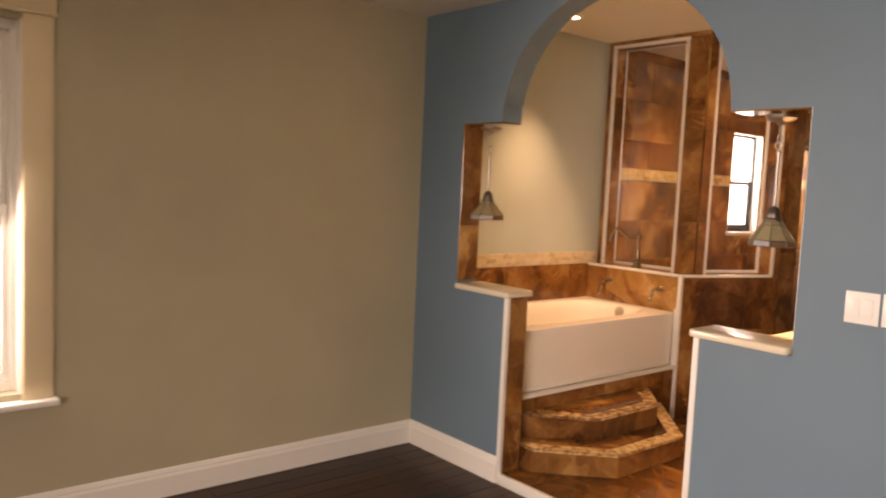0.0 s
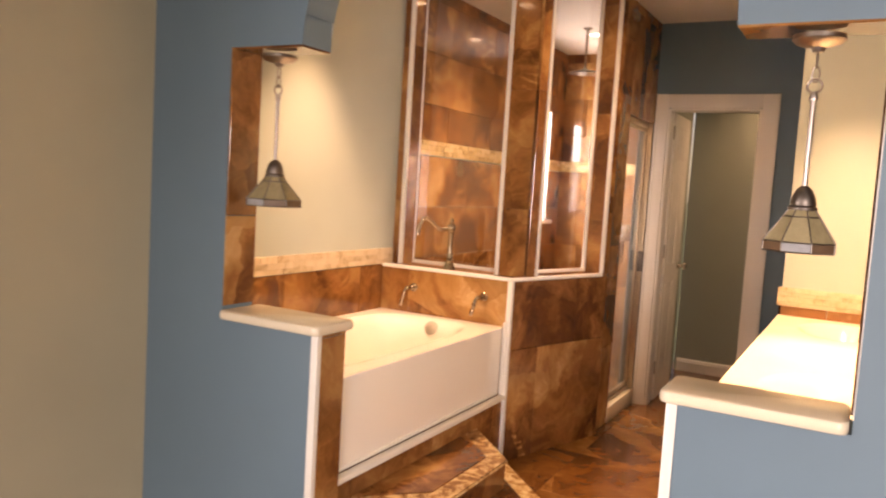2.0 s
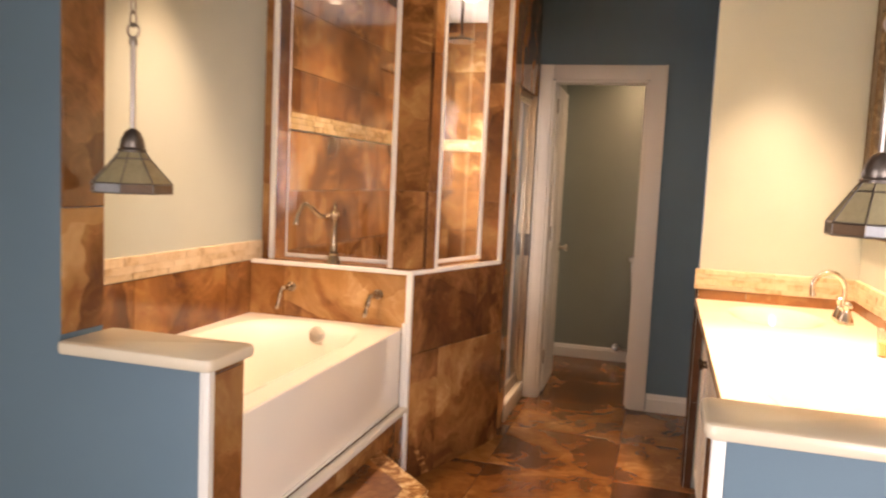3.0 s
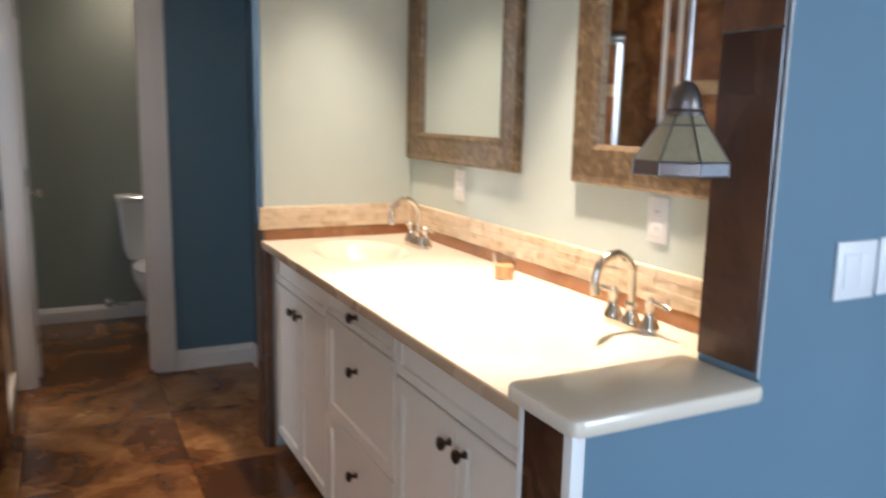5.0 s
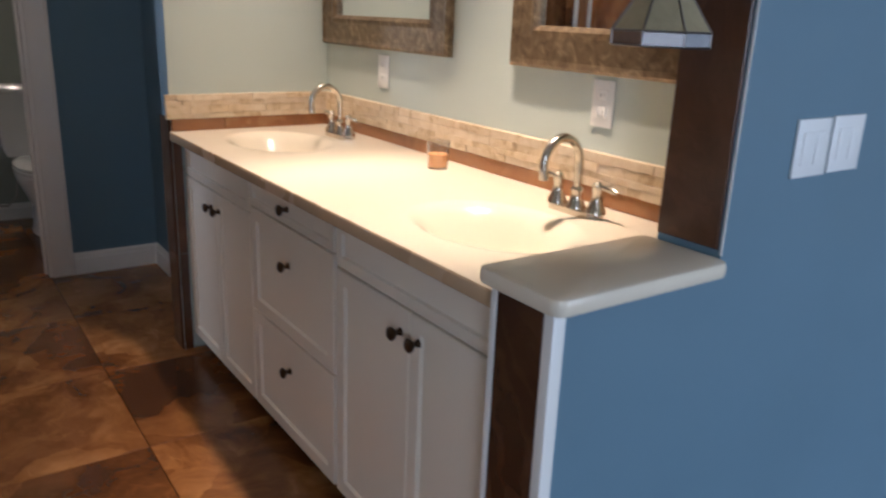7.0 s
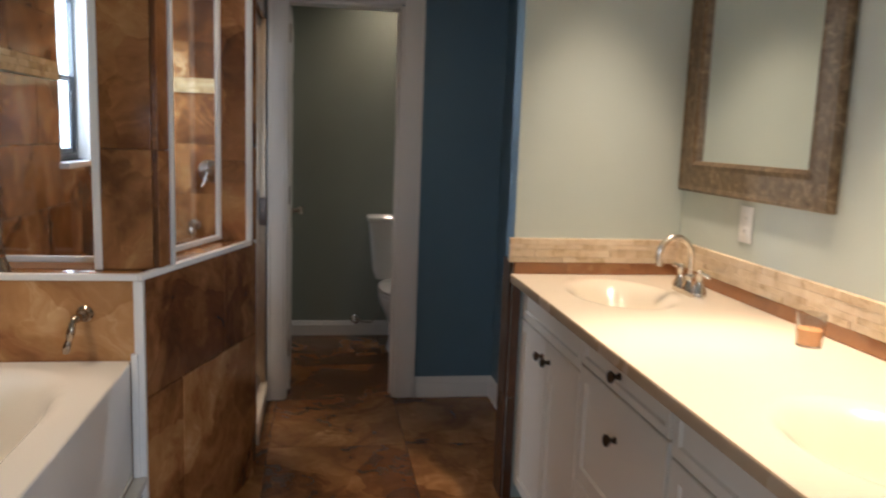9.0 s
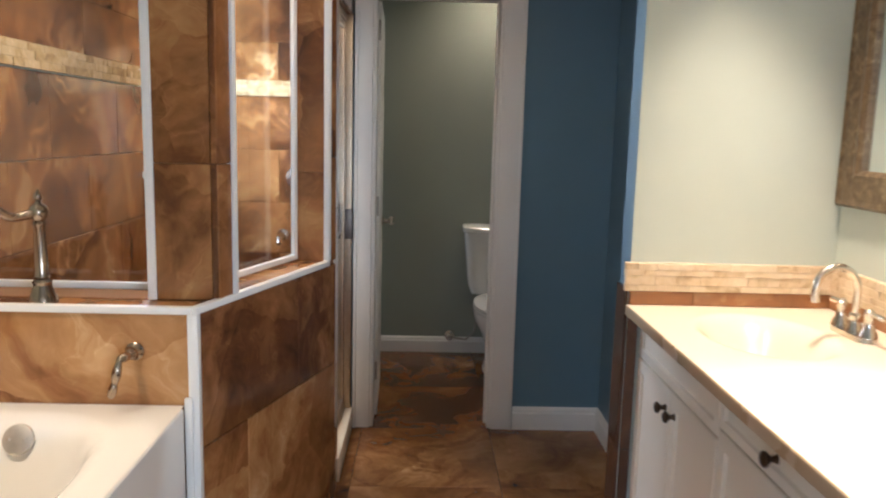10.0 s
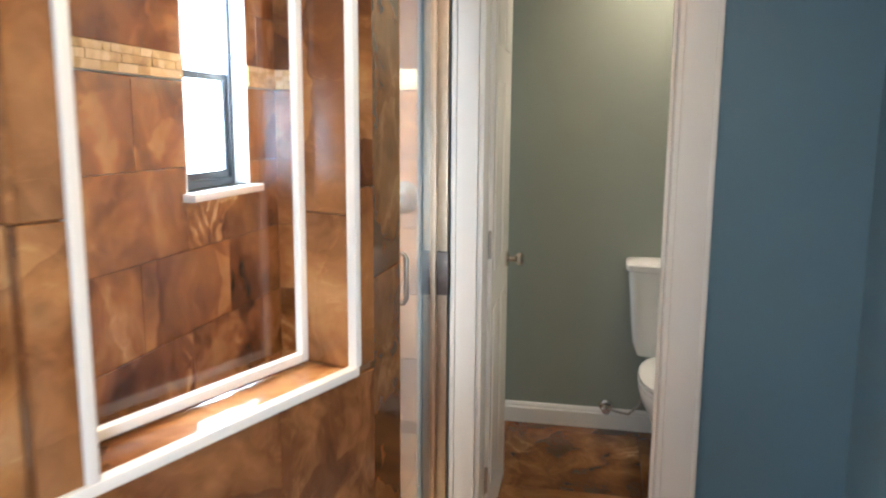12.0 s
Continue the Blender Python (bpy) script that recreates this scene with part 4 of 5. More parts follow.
# ---- wall plates ----
def plate(name, m, label, gangs, kind, size=1.0):
    p = thing(name, m, label, kind, "wall plates")
    p.scale = (size, 1, size)
    w = 0.072 + 0.045 * (gangs - 1)
    part("cover", box(bmesh.new(), -w / 2, 0.0005, -0.058, w / 2, 0.006, 0.058, 0.002), M_PLATE, p, "", True)
    for g in range(gangs):
        x = (g - (gangs - 1) / 2) * 0.045
        if kind == "switch":
            part("rocker", box(bmesh.new(), x - 0.016, 0.005, -0.033, x + 0.016, 0.009, 0.033, 0.0015), M_PLATE, p, "", True)
        else:
            for s in (-1, 1):
                part("socket", box(bmesh.new(), x - 0.0165, 0.005, s * 0.021 - 0.0145, x + 0.0165, 0.008, s * 0.021 + 0.0145, 0.003), M_PLATE, p, "", True)
                for q in (-0.006, 0.006):
                    part("slot", box(bmesh.new(), x + q - 0.001, 0.0079, s * 0.021 - 0.004, x + q + 0.001, 0.0083, s * 0.021 + 0.006), M_BLACK, p)
    return p


plate("outlet", pose(1.672, Y_V, 1.122), "white duplex outlet plate under the mirror", 1, "outlet")
plate("outlet", pose(0.594, Y_V, 1.13), "white duplex outlet plate under the mirror", 1, "outlet")
plate("light_switch", pose(0, -0.072, 1.120, 0, 0, 90), "white two-rocker switch plate on the blue wall", 2, "switch", 0.93)
plate("light_switch", pose(0, -0.190, 1.122, 0, 0, 90), "white two-rocker switch plate on the blue wall", 2, "switch", 0.93)


# ---- pendant lamps ----
M_LEAD = metal("dark_pewter", (0.22, 0.19, 0.17), 0.4, 0.3)
M_ROD = metal("pewter_rod", (0.42, 0.38, 0.35), 0.3, 0.2)


def lamp_glass(name, rgb):
    m, nt, b = nodes_of(name, 0.22)
    n = noise_tex(nt, coord(nt), 30, 5, 0.6, 0.8)
    nt.links.new(ramp(nt, n.outputs["Fac"], [(0.3, tuple(c * 0.75 for c in rgb)), (0.7, rgb)]), b.inputs["Base Color"])
    b.inputs["Subsurface Weight"].default_value = 0.0
    b.inputs["Transmission Weight"].default_value = 0.25
    return m


M_AMBER = lamp_glass("smoky_amber_glass", (0.47, 0.39, 0.23))
M_ROSE = lamp_glass("brown_slag_glass", (0.22, 0.13, 0.08))
M_PEARL = lamp_glass("pearl_slag_glass", (0.45, 0.46, 0.48))


def pendant(x, y, r):
    p = thing("pendant_lamp", pose(x, y, 1.29), "unlit leaded amber glass pendant lamp on a rod and chain", "pendant lamp", "pendant lamps")
    part("canopy", lathe(bmesh.new(), [(0.055, 0.488), (0.056, 0.478), (0.045, 0.468), (0.016, 0.461), (0.012, 0.452)], 28), M_ROD, p, "", True)
    z = 0.452
    for k in range(2):
        bm = bmesh.new()
        ring = [Vector((0.008 * math.cos(a), 0, z - 0.018 + 0.018 * math.sin(a))) for a in [2 * math.pi * q / 14 for q in range(15)]]
        if k % 2:
            ring = [Vector((0, v.x, v.z)) for v in ring]
        part("chain_link", tube(bm, ring, 0.0022, 8, False), M_ROD, p, "", True)
        z -= 0.031
    ring = [Vector((0, 0.0155 * math.cos(a), z - 0.013 + 0.0155 * math.sin(a))) for a in [2 * math.pi * q / 20 for q in range(21)]]
    part("ring", tube(bmesh.new(), ring, 0.0028, 8, False), M_ROD, p, "", True)
    part("rod", tube(bmesh.new(), [(0, 0, z - 0.026), (0, 0, 0.145)], 0.0058, 14), M_ROD, p, "", True)
    part("rod_collar", lathe(bmesh.new(), [(0.009, z - 0.046), (0.010, z - 0.04), (0.007, z - 0.028)], 14), M_ROD, p, "", True)
    part("holder", lathe(bmesh.new(), [(0.031, 0.098), (0.032, 0.104), (0.027, 0.108), (0.028, 0.112), (0.025, 0.128), (0.017, 0.145), (0.007, 0.153)], 24), M_LEAD, p, "", True)
    sh = part("shade", lathe(bmesh.new(), [(0.027, 0.100), (0.031, 0.102), (0.031, 0.098), (0.027, 0.096)], 8), M_LEAD, p)
    n = 8
    rot = math.pi / 8
    lv = [(0.030, 0.099), (0.041, 0.083), (r, 0.026), (r * 1.0, 0.004)]

    def at(k, q):
        a = 2 * math.pi * k / n + rot
        rr, zz = lv[q]
        return Vector((rr * math.cos(a), rr * math.sin(a), zz))

    for q in range(3):
        for k in range(n):
            bm = bmesh.new()
            c = [at(k, q), at(k + 1, q), at(k + 1, q + 1), at(k, q + 1)]
            mid = sum(c, Vector()) / 4
            nrm = (c[1] - c[0]).cross(c[3] - c[0]).normalized()
            o = [bm.verts.new(v) for v in c]
            i = [bm.verts.new(v - nrm * 0.002 * (1 if nrm.dot(mid) > 0 else -1)) for v in c]
            bm.faces.new(o)
            bm.faces.new(i[::-1])
            for e in range(4):
                bm.faces.new((o[e], o[(e + 1) % 4], i[(e + 1) % 4], i[e]))
            mat = M_AMBER if q < 2 else (M_PEARL if k in (3, 7) else M_ROSE)
            part("pane", bm, mat, sh, "" if q < 2 else "small coloured band pane")
    for k in range(n):
        part("came", tube(bmesh.new(), [at(k, q) for q in range(4)], 0.0016, 6), M_LEAD, sh)
    for q in (1, 2, 3):
        part("came_ring", tube(bmesh.new(), [at(k, q) for k in range(n + 1)], 0.0018, 6, False), M_LEAD, sh)


pendant(0.07, 0.295, 0.080)
pendant(0.07, 1.862, 0.092)

# ---- toilet doorway ----
def casing(name, pieces, label):
    d = thing(name, pose(X_D, (DY0 + DY1) / 2, 0), label, "door frame")
    d["kind"] = "structure"
    bpy.context.view_layer.update()
    for nm, dims in pieces:
        wpart(nm, box(bmesh.new(), *dims, 0.003), M_WHITE, d)
    return d


casing("door_frame", [
    ("casing", (X_D - 0.018, DY1 + 0.004, 0, X_D + 0.001, DY1 + 0.082, DZ + 0.09)),
    ("casing", (X_D - 0.018, DY0 - 0.10, 0, X_D + 0.001, DY0 - 0.004, DZ + 0.09)),
    ("casing_head", (X_D - 0.0175, DY0 - 0.004, DZ + 0.004, X_D + 0.001, DY1 + 0.004, DZ + 0.0895)),
    ("back_band", (X_D - 0.024, DY1 + 0.068, 0, X_D - 0.016, DY1 + 0.084, DZ + 0.092)),
    ("back_band", (X_D - 0.024, DY0 - 0.103, 0, X_D - 0.016, DY0 - 0.088, DZ + 0.092)),
    ("jamb", (X_D - 0.004, DY0 - 0.006, 0, X_D + 0.114, DY0 + 0.012, DZ)),
    ("jamb", (X_D - 0.004, DY1 - 0.012, 0, X_D + 0.114, DY1 + 0.006, DZ)),
    ("jamb_head", (X_D - 0.004, DY0 + 0.012, DZ - 0.014, X_D + 0.114, DY1 - 0.012, DZ + 0.006)),
    ("stop", (X_D + 0.06, DY0 + 0.012, 0, X_D + 0.075, DY0 + 0.024, DZ - 0.014))], "white painted door casing and jambs of the toilet room")

DWID = DY1 - DY0 - 0.03
door = thing("door_1", pose(X_D + 0.118, DY1 + 0.012, 0.012, 0, 0, 1.5), "white panelled door standing open into the toilet room", "door")
door["kind"] = "structure"
bm = box(bmesh.new(), 0, -0.035, 0, DWID, 0, DZ - 0.03)
part("leaf", bm, M_WHITE, door)
for c0, c1 in ((0.07, DWID / 2 - 0.03), (DWID / 2 + 0.03, DWID - 0.07)):
    for z0, z1 in ((0.18, 0.80), (0.93, 1.55), (1.66, 1.88)):
        for y0, y1 in ((-0.0385, -0.034), (-0.001, 0.0035)):
            part("panel", box(bmesh.new(), c0, y0, z0, c1, y1, z1, 0.0035), M_WHITE, door, "", True)
for s, y in ((-1, -0.035), (1, 0.0)):
    k = part("knob", lathe(bmesh.new(), [(0.03, 0), (0.03, 0.006), (0.012, 0.012), (0.011, 0.034), (0.024, 0.044), (0.027, 0.056), (0.02, 0.066), (0.004, 0.07)], 22, Matrix.Rotation(radians(90 * -s), 4, "X")), M_NICKEL, door, "satin nickel round knob", True)
    k.location = (DWID - 0.06, y, 0.90)
for z in (0.18, 0.98, 1.78):
    h = part("hinge", tube(bmesh.new(), [(-0.006, -0.02, z), (-0.006, -0.02, z + 0.09)], 0.007, 10), M_STEEL, door, "satin nickel hinge", True)
    part("hinge_leaf", box(bmesh.new(), -0.002, -0.034, z, 0.0005, -0.001, z + 0.09), M_STEEL, h)

# ---- toilet ----
M_CERAMIC = paint("white_ceramic", (0.78, 0.77, 0.73), 0.12, 0.01, 0.01)
toilet = thing("toilet", pose(XT - 0.02, 0.645, 0, 0, 0, 180), "white two-piece toilet with a closed lid", "toilet")
toilet.scale = (1, 1, 0.965)


def loft(bm, rings):
    rs = [[bm.verts.new(p) for p in ring] for ring in rings]
    n = len(rs[0])
    for a, b in zip(rs, rs[1:]):
        for k in range(n):
            bm.faces.new((a[k], a[(k + 1) % n], b[(k + 1) % n], b[k]))
    bm.faces.new(rs[0][::-1])
    bm.faces.new(rs[-1])
    return bm


def oval(cx, a, b, z, n=28, p=2.3):
    out = []
    for k in range(n):
        t = 2 * math.pi * k / n
        c, s = math.cos(t), math.sin(t)
        out.append((cx + a * math.copysign(abs(c) ** (2 / p), c), b * math.copysign(abs(s) ** (2 / p), s), z))
    return out


part("tank", loft(bmesh.new(), [oval(0.115, 0.088, 0.185, 0.44, p=5), oval(0.112, 0.095, 0.205, 0.50, p=6), oval(0.108, 0.103, 0.232, 0.80, p=7), oval(0.108, 0.103, 0.232, 0.825, p=7)]), M_CERAMIC, toilet, "", True)
part("tank_lid", loft(bmesh.new(), [oval(0.108, 0.105, 0.235, 0.826, p=7), oval(0.108, 0.112, 0.245, 0.832, p=7), oval(0.108, 0.112, 0.245, 0.855, p=7), oval(0.108, 0.104, 0.236, 0.863, p=7)]), M_CERAMIC, toilet, "", True)
part("bowl", loft(bmesh.new(), [oval(0.33, 0.22, 0.115, 0.0), oval(0.33, 0.21, 0.105, 0.04), oval(0.34, 0.20, 0.10, 0.16), oval(0.37, 0.23, 0.135, 0.25), oval(0.41, 0.27, 0.175, 0.34), oval(0.42, 0.285, 0.185, 0.385), oval(0.42, 0.28, 0.18, 0.40)]), M_CERAMIC, toilet, "", True)
part("seat", loft(bmesh.new(), [oval(0.43, 0.275, 0.182, 0.402), oval(0.43, 0.282, 0.188, 0.408), oval(0.43, 0.282, 0.188, 0.418), oval(0.43, 0.276, 0.183, 0.423)]), M_CERAMIC, toilet, "", True)
part("lid", loft(bmesh.new(), [oval(0.43, 0.272, 0.18, 0.425), oval(0.43, 0.28, 0.186, 0.43), oval(0.43, 0.278, 0.185, 0.441), oval(0.43, 0.26, 0.17, 0.449)]), M_CERAMIC, toilet, "", True)
part("flush_lever", tube(bmesh.new(), [(0.212, 0.14, 0.77), (0.235, 0.14, 0.77), (0.238, 0.17, 0.766), (0.238, 0.205, 0.76)], [0.009, 0.007, 0.006, 0.007]), M_STEEL, toilet, "chrome flush lever", True)
valve = thing("water_valve", pose(XT - 0.014, 0.948, 0.115), "chrome stop valve with a supply hose to the toilet", "water valve")
part("body", tube(bmesh.new(), [(0.012, 0, 0), (-0.045, 0, 0)], [0.012, 0.012], 12), M_NICKEL, valve, "", True)
part("handle", lathe(bmesh.new(), [(0.006, 0.0), (0.02, 0.004), (0.022, 0.012), (0.014, 0.02)], 14, Matrix.Translation((-0.045, 0, 0)) @ Matrix.Rotation(radians(-90), 4, "Y")), M_NICKEL, valve, "", True)
part("escutcheon", lathe(bmesh.new(), [(0.032, 0), (0.03, 0.006), (0.014, 0.01)], 18, Matrix.Translation((-0.004, 0, 0)) @ Matrix.Rotation(radians(-90), 4, "Y")), M_NICKEL, valve, "", True)
part("hose", tube(bmesh.new(), [(-0.03, 0, 0), (-0.035, -0.05, -0.012), (-0.05, -0.10, -0.015), (-0.07, -0.15, 0.04), (-0.08, -0.17, 0.18), (-0.09, -0.175, 0.32)], 0.006, 10), M_STEEL, valve, "", True)

# ---- shower door ----
M_PANE, pn, pb = nodes_of("shower_glass", 0.02)
pb.inputs["Transmission Weight"].default_value = 1.0
pb.inputs["IOR"].default_value = 1.42
pb.inputs["Base Color"].default_value = (0.95, 0.97, 0.96, 1)
DX0, DX1 = XP + 0.035, X_D - 0.03
M_DOORFRAME = metal("warm_satin_frame", (0.60, 0.49, 0.36), 0.38)
curb = structure("shower_curb", box(bmesh.new(), XP + 0.001, Y_S - 0.006, 0, X_D - 0.001, Y_S + 0.11, 0.10, 0.006), M_COUNTER, "cream stone shower curb under the glass door", "curb", True)
sdoor = thing("shower_door", pose((DX0 + DX1) / 2, Y_S + 0.04, 0.10), "framed clear glass shower door with warm satin metal frame", "shower door")
bpy.context.view_layer.update()
yy = Y_S + 0.03
for nm, dims in (("frame_post", (XP + 0.012, yy, 0.10, DX0, yy + 0.03, 1.88)), ("frame_post", (DX1, yy - 0.026, 0.10, X_D - 0.001, yy + 0.03, 1.88)), ("frame_head", (DX0, yy, 1.85, DX1, yy + 0.03, 1.88)), ("frame_sill", (DX0, yy, 0.10, DX1, yy + 0.03, 0.125)),
                 ("door_stile", (DX0 + 0.006, yy + 0.004, 0.13, DX0 + 0.03, yy + 0.026, 1.845)), ("door_stile", (DX1 - 0.03, yy + 0.004, 0.13, DX1 - 0.006, yy + 0.026, 1.845)), ("door_rail", (DX0 + 0.03, yy + 0.004, 1.82, DX1 - 0.03, yy + 0.026, 1.845)), ("door_rail", (DX0 + 0.03, yy + 0.004, 0.13, DX1 - 0.03, yy + 0.026, 0.155))):
    wpart(nm, box(bmesh.new(), *dims, 0.003), M_DOORFRAME, sdoor)
gp = wpart("glass_pane", box(bmesh.new(), DX0 + 0.02, yy + 0.012, 0.14, DX1 - 0.02, yy + 0.018, 1.835), M_PANE, sdoor, "clear glass pane", False)
gp.visible_shadow = False
wpart("handle", tube(bmesh.new(), [(DX0 + 0.018, yy + 0.004, 0.99), (DX0 + 0.018, yy - 0.024, 0.99), (DX0 + 0.018, yy - 0.03, 1.0), (DX0 + 0.018, yy - 0.03, 1.10), (DX0 + 0.018, yy - 0.024, 1.11), (DX0 + 0.018, yy + 0.004, 1.11)], 0.006), M_STEEL, sdoor)
for z in (0.90,):
    wpart("hinge", box(bmesh.new(), X_D - 0.042, yy - 0.03, z, X_D - 0.004, yy + 0.034, z + 0.135, 0.003), M_LEAD, sdoor, "dark metal hinge block")

# glass in the two framed openings
for nm, m, dims in (("window_pane", Matrix.Identity(4), (XA + 0.119, WA0, LEDGE + 0.004, XA + 0.125, WA1, WAT)), ("window_pane", m_diag, (WB0, 0.115, LEDGE + 0.01, WB1 - 0.01, 0.121, WAT))):
    g = part(nm, box(bmesh.new(), *dims), M_PANE)
    g.matrix_world = m
    g.visible_shadow = False
    tagged(g, "clear fixed glass pane in the shower opening", "glass pane", "shower panes")

# shower fittings
rain = thing("rain_shower", pose(3.3, 1.97, HC), "round rain shower head on a ceiling rod", "shower head")
part("rod", tube(bmesh.new(), [(0, 0, 0), (0, 0, -0.29)], 0.010), M_BRASS, rain, "", True)
part("flange", lathe(bmesh.new(), [(0.03, -0.001), (0.03, -0.008), (0.012, -0.014)], 18), M_BRASS, rain, "", True)
part("head", lathe(bmesh.new(), [(0.012, -0.27), (0.02, -0.285), (0.10, -0.30), (0.104, -0.308), (0.10, -0.314), (0.01, -0.314)], 32), M_BRASS, rain, "", True)
mix = thing("shower_mixer", pose(X_E - 0.012, 1.86, 1.10, 0, -90, 0), "nickel shower mixer with a lever on the end wall", "shower mixer")
part("rosette", lathe(bmesh.new(), [(0.07, 0), (0.07, 0.006), (0.03, 0.014), (0.026, 0.05), (0.02, 0.058)], 26), M_NICKEL, mix, "", True)
part("lever", tube(bmesh.new(), [(0, 0, 0.045), (-0.03, 0.01, 0.06), (-0.09, 0.03, 0.065)], [0.01, 0.008, 0.009]), M_NICKEL, mix, "", True)
sp = thing("tub_filler", pose(X_E - 0.012, 1.95, 0.77, 0, -90, 0), "nickel lower shower spout on the end wall", "shower spout")
part("rosette", lathe(bmesh.new(), [(0.035, 0), (0.035, 0.006), (0.018, 0.012)], 20), M_NICKEL, sp, "", True)
part("spout", tube(bmesh.new(), [(0, 0, 0.0), (0, 0, 0.08), (-0.012, 0, 0.12), (-0.035, 0, 0.135)], [0.017, 0.018, 0.019, 0.016]), M_NICKEL, sp, "", True)


# ---- windows ----
M_DAYGLASS, dn, db = nodes_of("window_glass", 0.02)
db.inputs["Transmission Weight"].default_value = 1.0
db.inputs["IOR"].default_value = 1.2


def sash_window(name, m, w, h, mat, label, bar=0.04):
    """A double-hung window that faces -y, its lower left corner at the origin of m."""
    win = thing(name, m, label, "window")
    win["kind"] = "structure"
    for nm, d in (("frame_side", (0, 0, 0, bar, 0.07, h)), ("frame_side", (w - bar, 0, 0, w, 0.07, h)), ("frame_head", (bar, 0, h - bar, w - bar, 0.07, h)), ("frame_sill", (bar, 0, 0, w - bar, 0.07, bar))):
        part(nm, box(bmesh.new(), *d, 0.003), mat, win)
    for y, z0, z1 in ((0.012, bar, h * 0.5 + bar / 2), (0.036, h * 0.5 - bar / 2, h - bar)):
        s = part("sash", box(bmesh.new(), bar, y, z0, w - bar, y + 0.022, z0 + bar, 0.003), mat, win)
        for d in ((bar, y, z1 - bar, w - bar, y + 0.022, z1), (bar, y, z0 + bar, 2 * bar * 0.85, y + 0.022, z1 - bar), (w - 2 * bar * 0.85, y, z0 + bar, w - bar, y + 0.022, z1 - bar)):
            part("sash_bar", box(bmesh.new(), *d, 0.003), mat, s)
        g = part("pane", box(bmesh.new(), bar * 1.5, y + 0.009, z0 + bar * 0.7, w - bar * 1.5, y + 0.013, z1 - bar * 0.7), M_DAYGLASS, s, "clear window glass")
        g.visible_shadow = False
    return win


sash_window("window_1", pose(WX0, Y_BN + 0.06, WZ0), WX1 - WX0, WZ1 - WZ0, M_WHITE, "white double-hung sash window with daylight behind")
sash_window("window_2", pose(SWX0, Y_N + 0.055, SWZ0), SWX1 - SWX0, SWZ1 - SWZ0, M_BLACK, "black framed double-hung window in the shower", 0.03)
# lining and sill of the shower window
M_SILL = paint("white_marble_sill", (0.80, 0.78, 0.74), 0.2, 0.03, 0.05)
for d in ((SWX0 - 0.002, Y_N - 0.012, SWZ0, SWX0 + 0.008, Y_N + 0.055, SWZ1), (SWX1 - 0.008, Y_N - 0.012, SWZ0, SWX1 + 0.002, Y_N + 0.055, SWZ1), (SWX0 + 0.008, Y_N - 0.012, SWZ1 - 0.008, SWX1 - 0.008, Y_N + 0.055, SWZ1 + 0.002)):
    trim("trim", d, M_SILL, "white lining of the shower window")
tagged(part("window_sill", box(bmesh.new(), SWX0 - 0.03, Y_N - 0.06, SWZ0 - 0.03, SWX1 + 0.035, Y_N + 0.055, SWZ0, 0.004), M_SILL, None, "", True), "white marble sill of the shower window", "window sill", "", "structure")
# casing of the bedroom window
for d in ((WX1 - 0.005, Y_BN - 0.022, WZ0 - 0.03, WX1 + 0.112, Y_BN, WZ1 + 0.03), (WX0 - 0.10, Y_BN - 0.022, WZ0 - 0.03, WX0 + 0.005, Y_BN, WZ1 + 0.03)):
    trim("trim", d, M_CREAM, "cream painted side casing of the bedroom window", 0.005)
trim("trim", (WX0 - 0.12, Y_BN - 0.026, WZ1 + 0.03, WX1 + 0.12, Y_BN, WZ1 + 0.17), M_CREAM, "cream painted head casing of the bedroom window", 0.005)
trim("trim", (WX0 - 0.125, Y_BN - 0.036, WZ1 + 0.02, WX1 + 0.125, Y_BN, WZ1 + 0.036), M_CREAM, "cream bead under the head casing", 0.006)
trim("trim", (WX0 - 0.13, Y_BN - 0.06, WZ0 - 0.055, WX1 + 0.13, Y_BN + 0.06, WZ0 - 0.026), M_WHITE, "white window stool of the bedroom window", 0.008)
for d in ((WX1 - 0.012, Y_BN - 0.001, WZ0, WX1 + 0.002, Y_BN + 0.06, WZ1), (WX0 - 0.002, Y_BN - 0.001, WZ0, WX0 + 0.012, Y_BN + 0.06, WZ1)):
    trim("trim", d, M_WHITE, "white lining of the bedroom window")

# plain bright garden backdrop outside the windows
M_OUT, on, ob2 = nodes_of("hazy_garden_light", 0.9)
nn = noise_tex(on, world_pos(on), 0.25, 4)
on.links.new(ramp(on, nn.outputs["Fac"], [(0.35, (0.62, 0.72, 0.72)), (0.6, (0.9, 0.95, 1.0))]), ob2.inputs["Emission Color"])
ob2.inputs["Emission Strength"].default_value = 2.6
structure("backdrop", box(bmesh.new(), -70, 54, -4, 70, 54.2, 40), M_OUT, "pale hazy garden and sky beyond the windows", "backdrop")


# ---- downlights ----
M_BULB, bn, bb = nodes_of("lamp_diffuser", 0.5)
bb.inputs["Emission Color"].default_value = (1.0, 0.82, 0.58, 1)
bb.inputs["Emission Strength"].default_value = 14.0


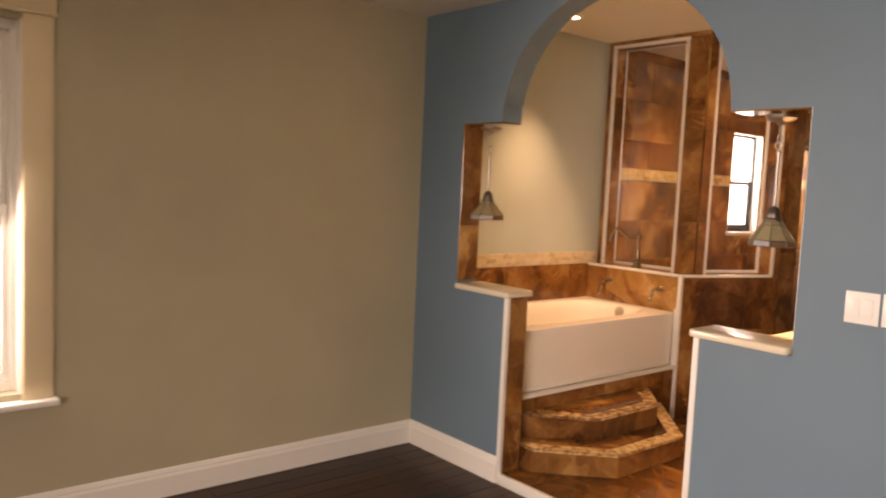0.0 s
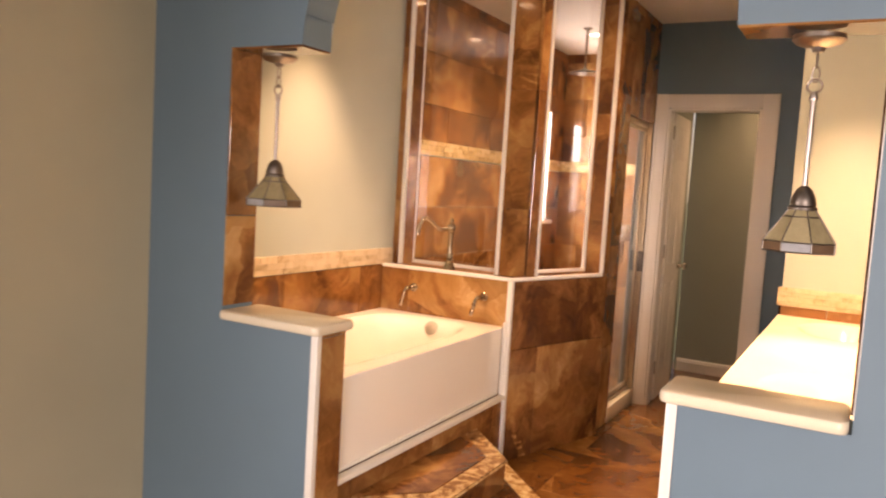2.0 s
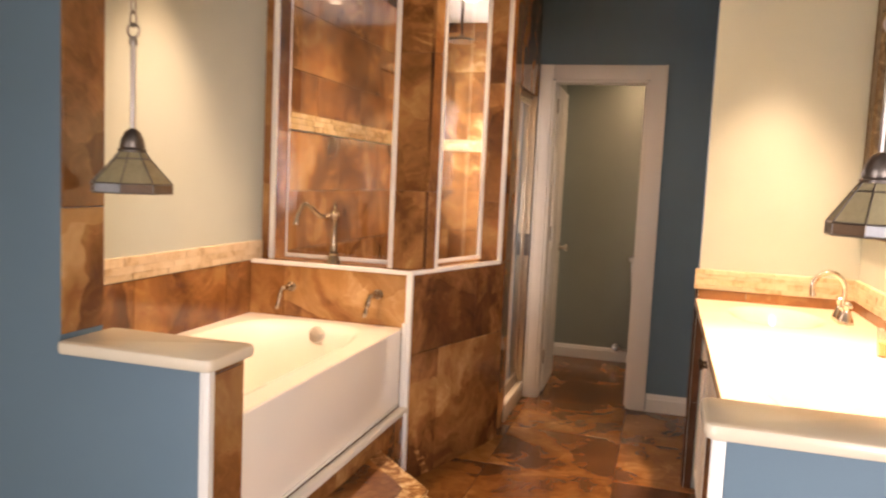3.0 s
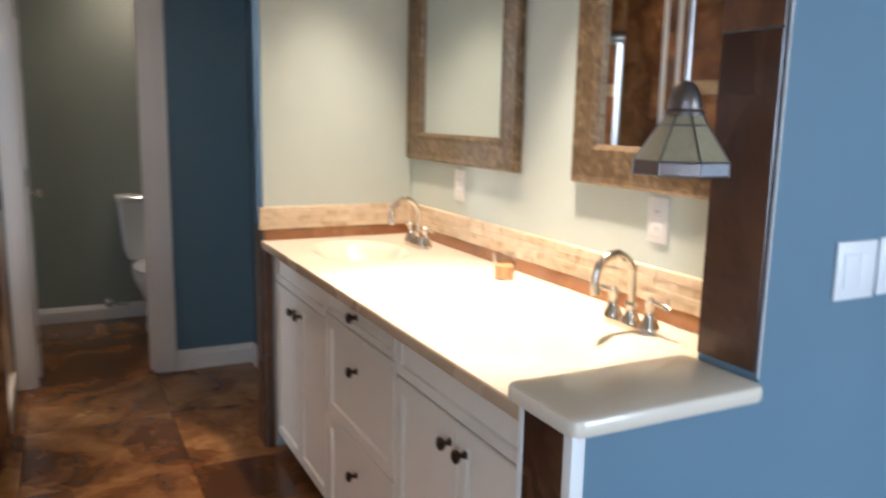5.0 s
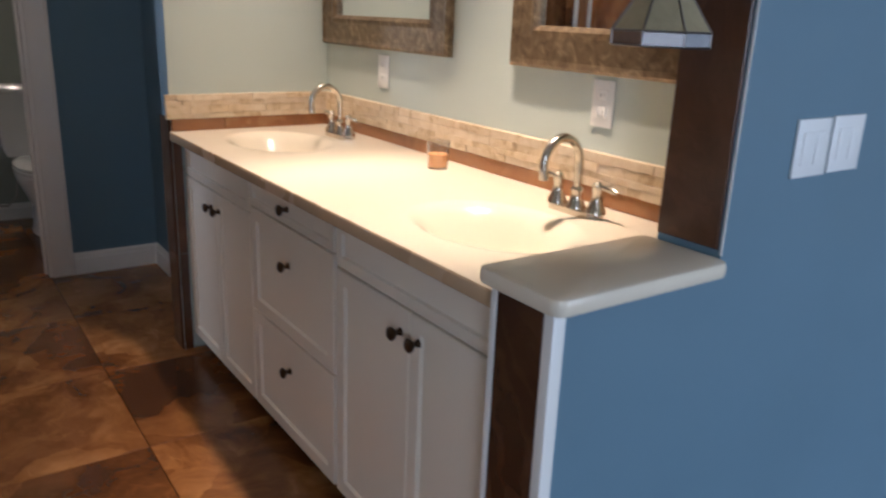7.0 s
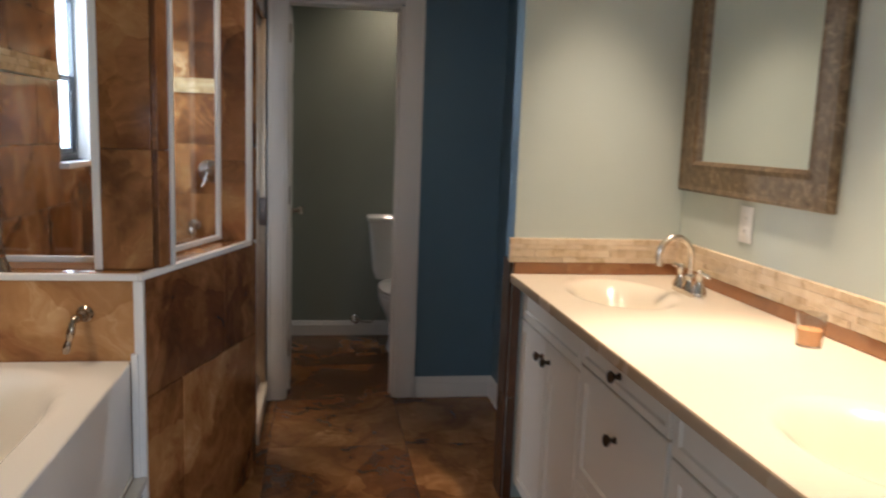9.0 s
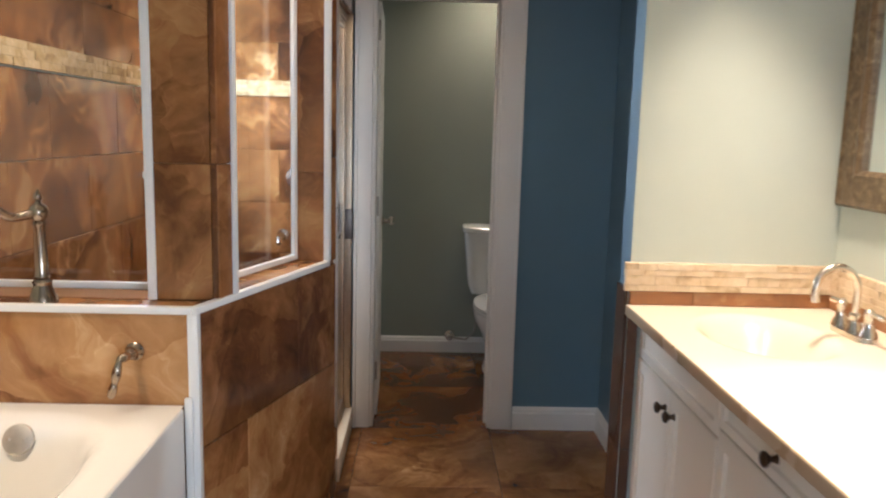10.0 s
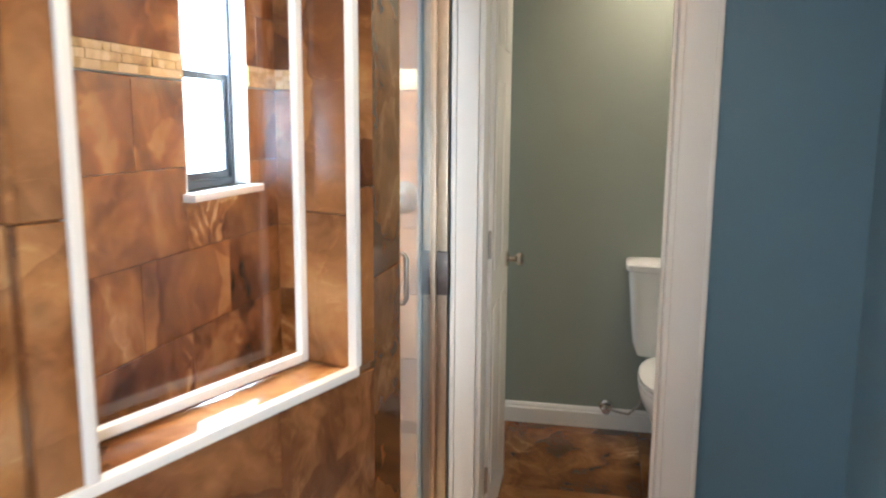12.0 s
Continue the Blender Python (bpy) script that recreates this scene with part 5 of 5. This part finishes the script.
def downlight(x, y, watts, beam):
    d = thing("downlight", pose(x, y, HC), "white recessed ceiling downlight, lit warm", "downlight", "ceiling downlights")
    part("ring", lathe(bmesh.new(), [(0.046, -0.001), (0.046, -0.004), (0.050, -0.007), (0.074, -0.004), (0.076, 0.0), (0.06, 0.0)], 32, cap=False), M_WHITE, d, "", True)
    part("diffuser", lathe(bmesh.new(), [(0.0, -0.003), (0.046, -0.003)], 28, cap=False), M_BULB, d, "glowing warm diffuser")
    lamp = new("downlight_beam", bpy.data.lights.new("downlight_beam", "SPOT"))
    lamp.data.energy, lamp.data.color = watts, WARM
    lamp.data.spot_size, lamp.data.spot_blend, lamp.data.shadow_soft_size = radians(beam), 0.8, 0.045
    lamp.location = (x, y, HC - 0.02)


for spot in DOWNLIGHTS:
    downlight(*spot)

# ---- bedroom floor ----
M_DARKWOOD, wn2, wb = nodes_of("dark_stained_wood", 0.36)
wb.inputs["Specular IOR Level"].default_value = 0.25
info = wn2.nodes.new("ShaderNodeObjectInfo")
mp = wn2.nodes.new("ShaderNodeMapping")
mp.inputs["Scale"].default_value = (1.5, 22, 22)
wn2.links.new(coord(wn2), mp.inputs["Vector"])
ng = noise_tex(wn2, mp.outputs[0], 3, 6, 0.6, 0.5)
fac = math_node(wn2, "ADD", math_node(wn2, "MULTIPLY", ng.outputs["Fac"], 0.7), math_node(wn2, "MULTIPLY", info.outputs["Random"], 0.3))
wn2.links.new(ramp(wn2, fac, [(0.3, (0.016, 0.006, 0.0035)), (0.55, (0.040, 0.014, 0.007)), (0.8, (0.075, 0.028, 0.013))]), wb.inputs["Base Color"])
bump(wn2, wb, ng.outputs["Fac"], 0.15, 0.002)
floor_bed = structure("floor_bedroom", box(bmesh.new(), -5.2, -4.35, -0.075, -0.012, Y_BN, ZB - 0.012), M_GROUT, "dark stained wooden plank floor", "floor")
bpy.context.view_layer.update()
tiles(floor_bed, (-5.04, -4.19, ZB - 0.012), X, Y, 5.026, Y_BN + 4.19, 1.6, 0.105, (0, 0), 0.37, 0.012, M_DARKWOOD, gap=0.0015, name="plank")
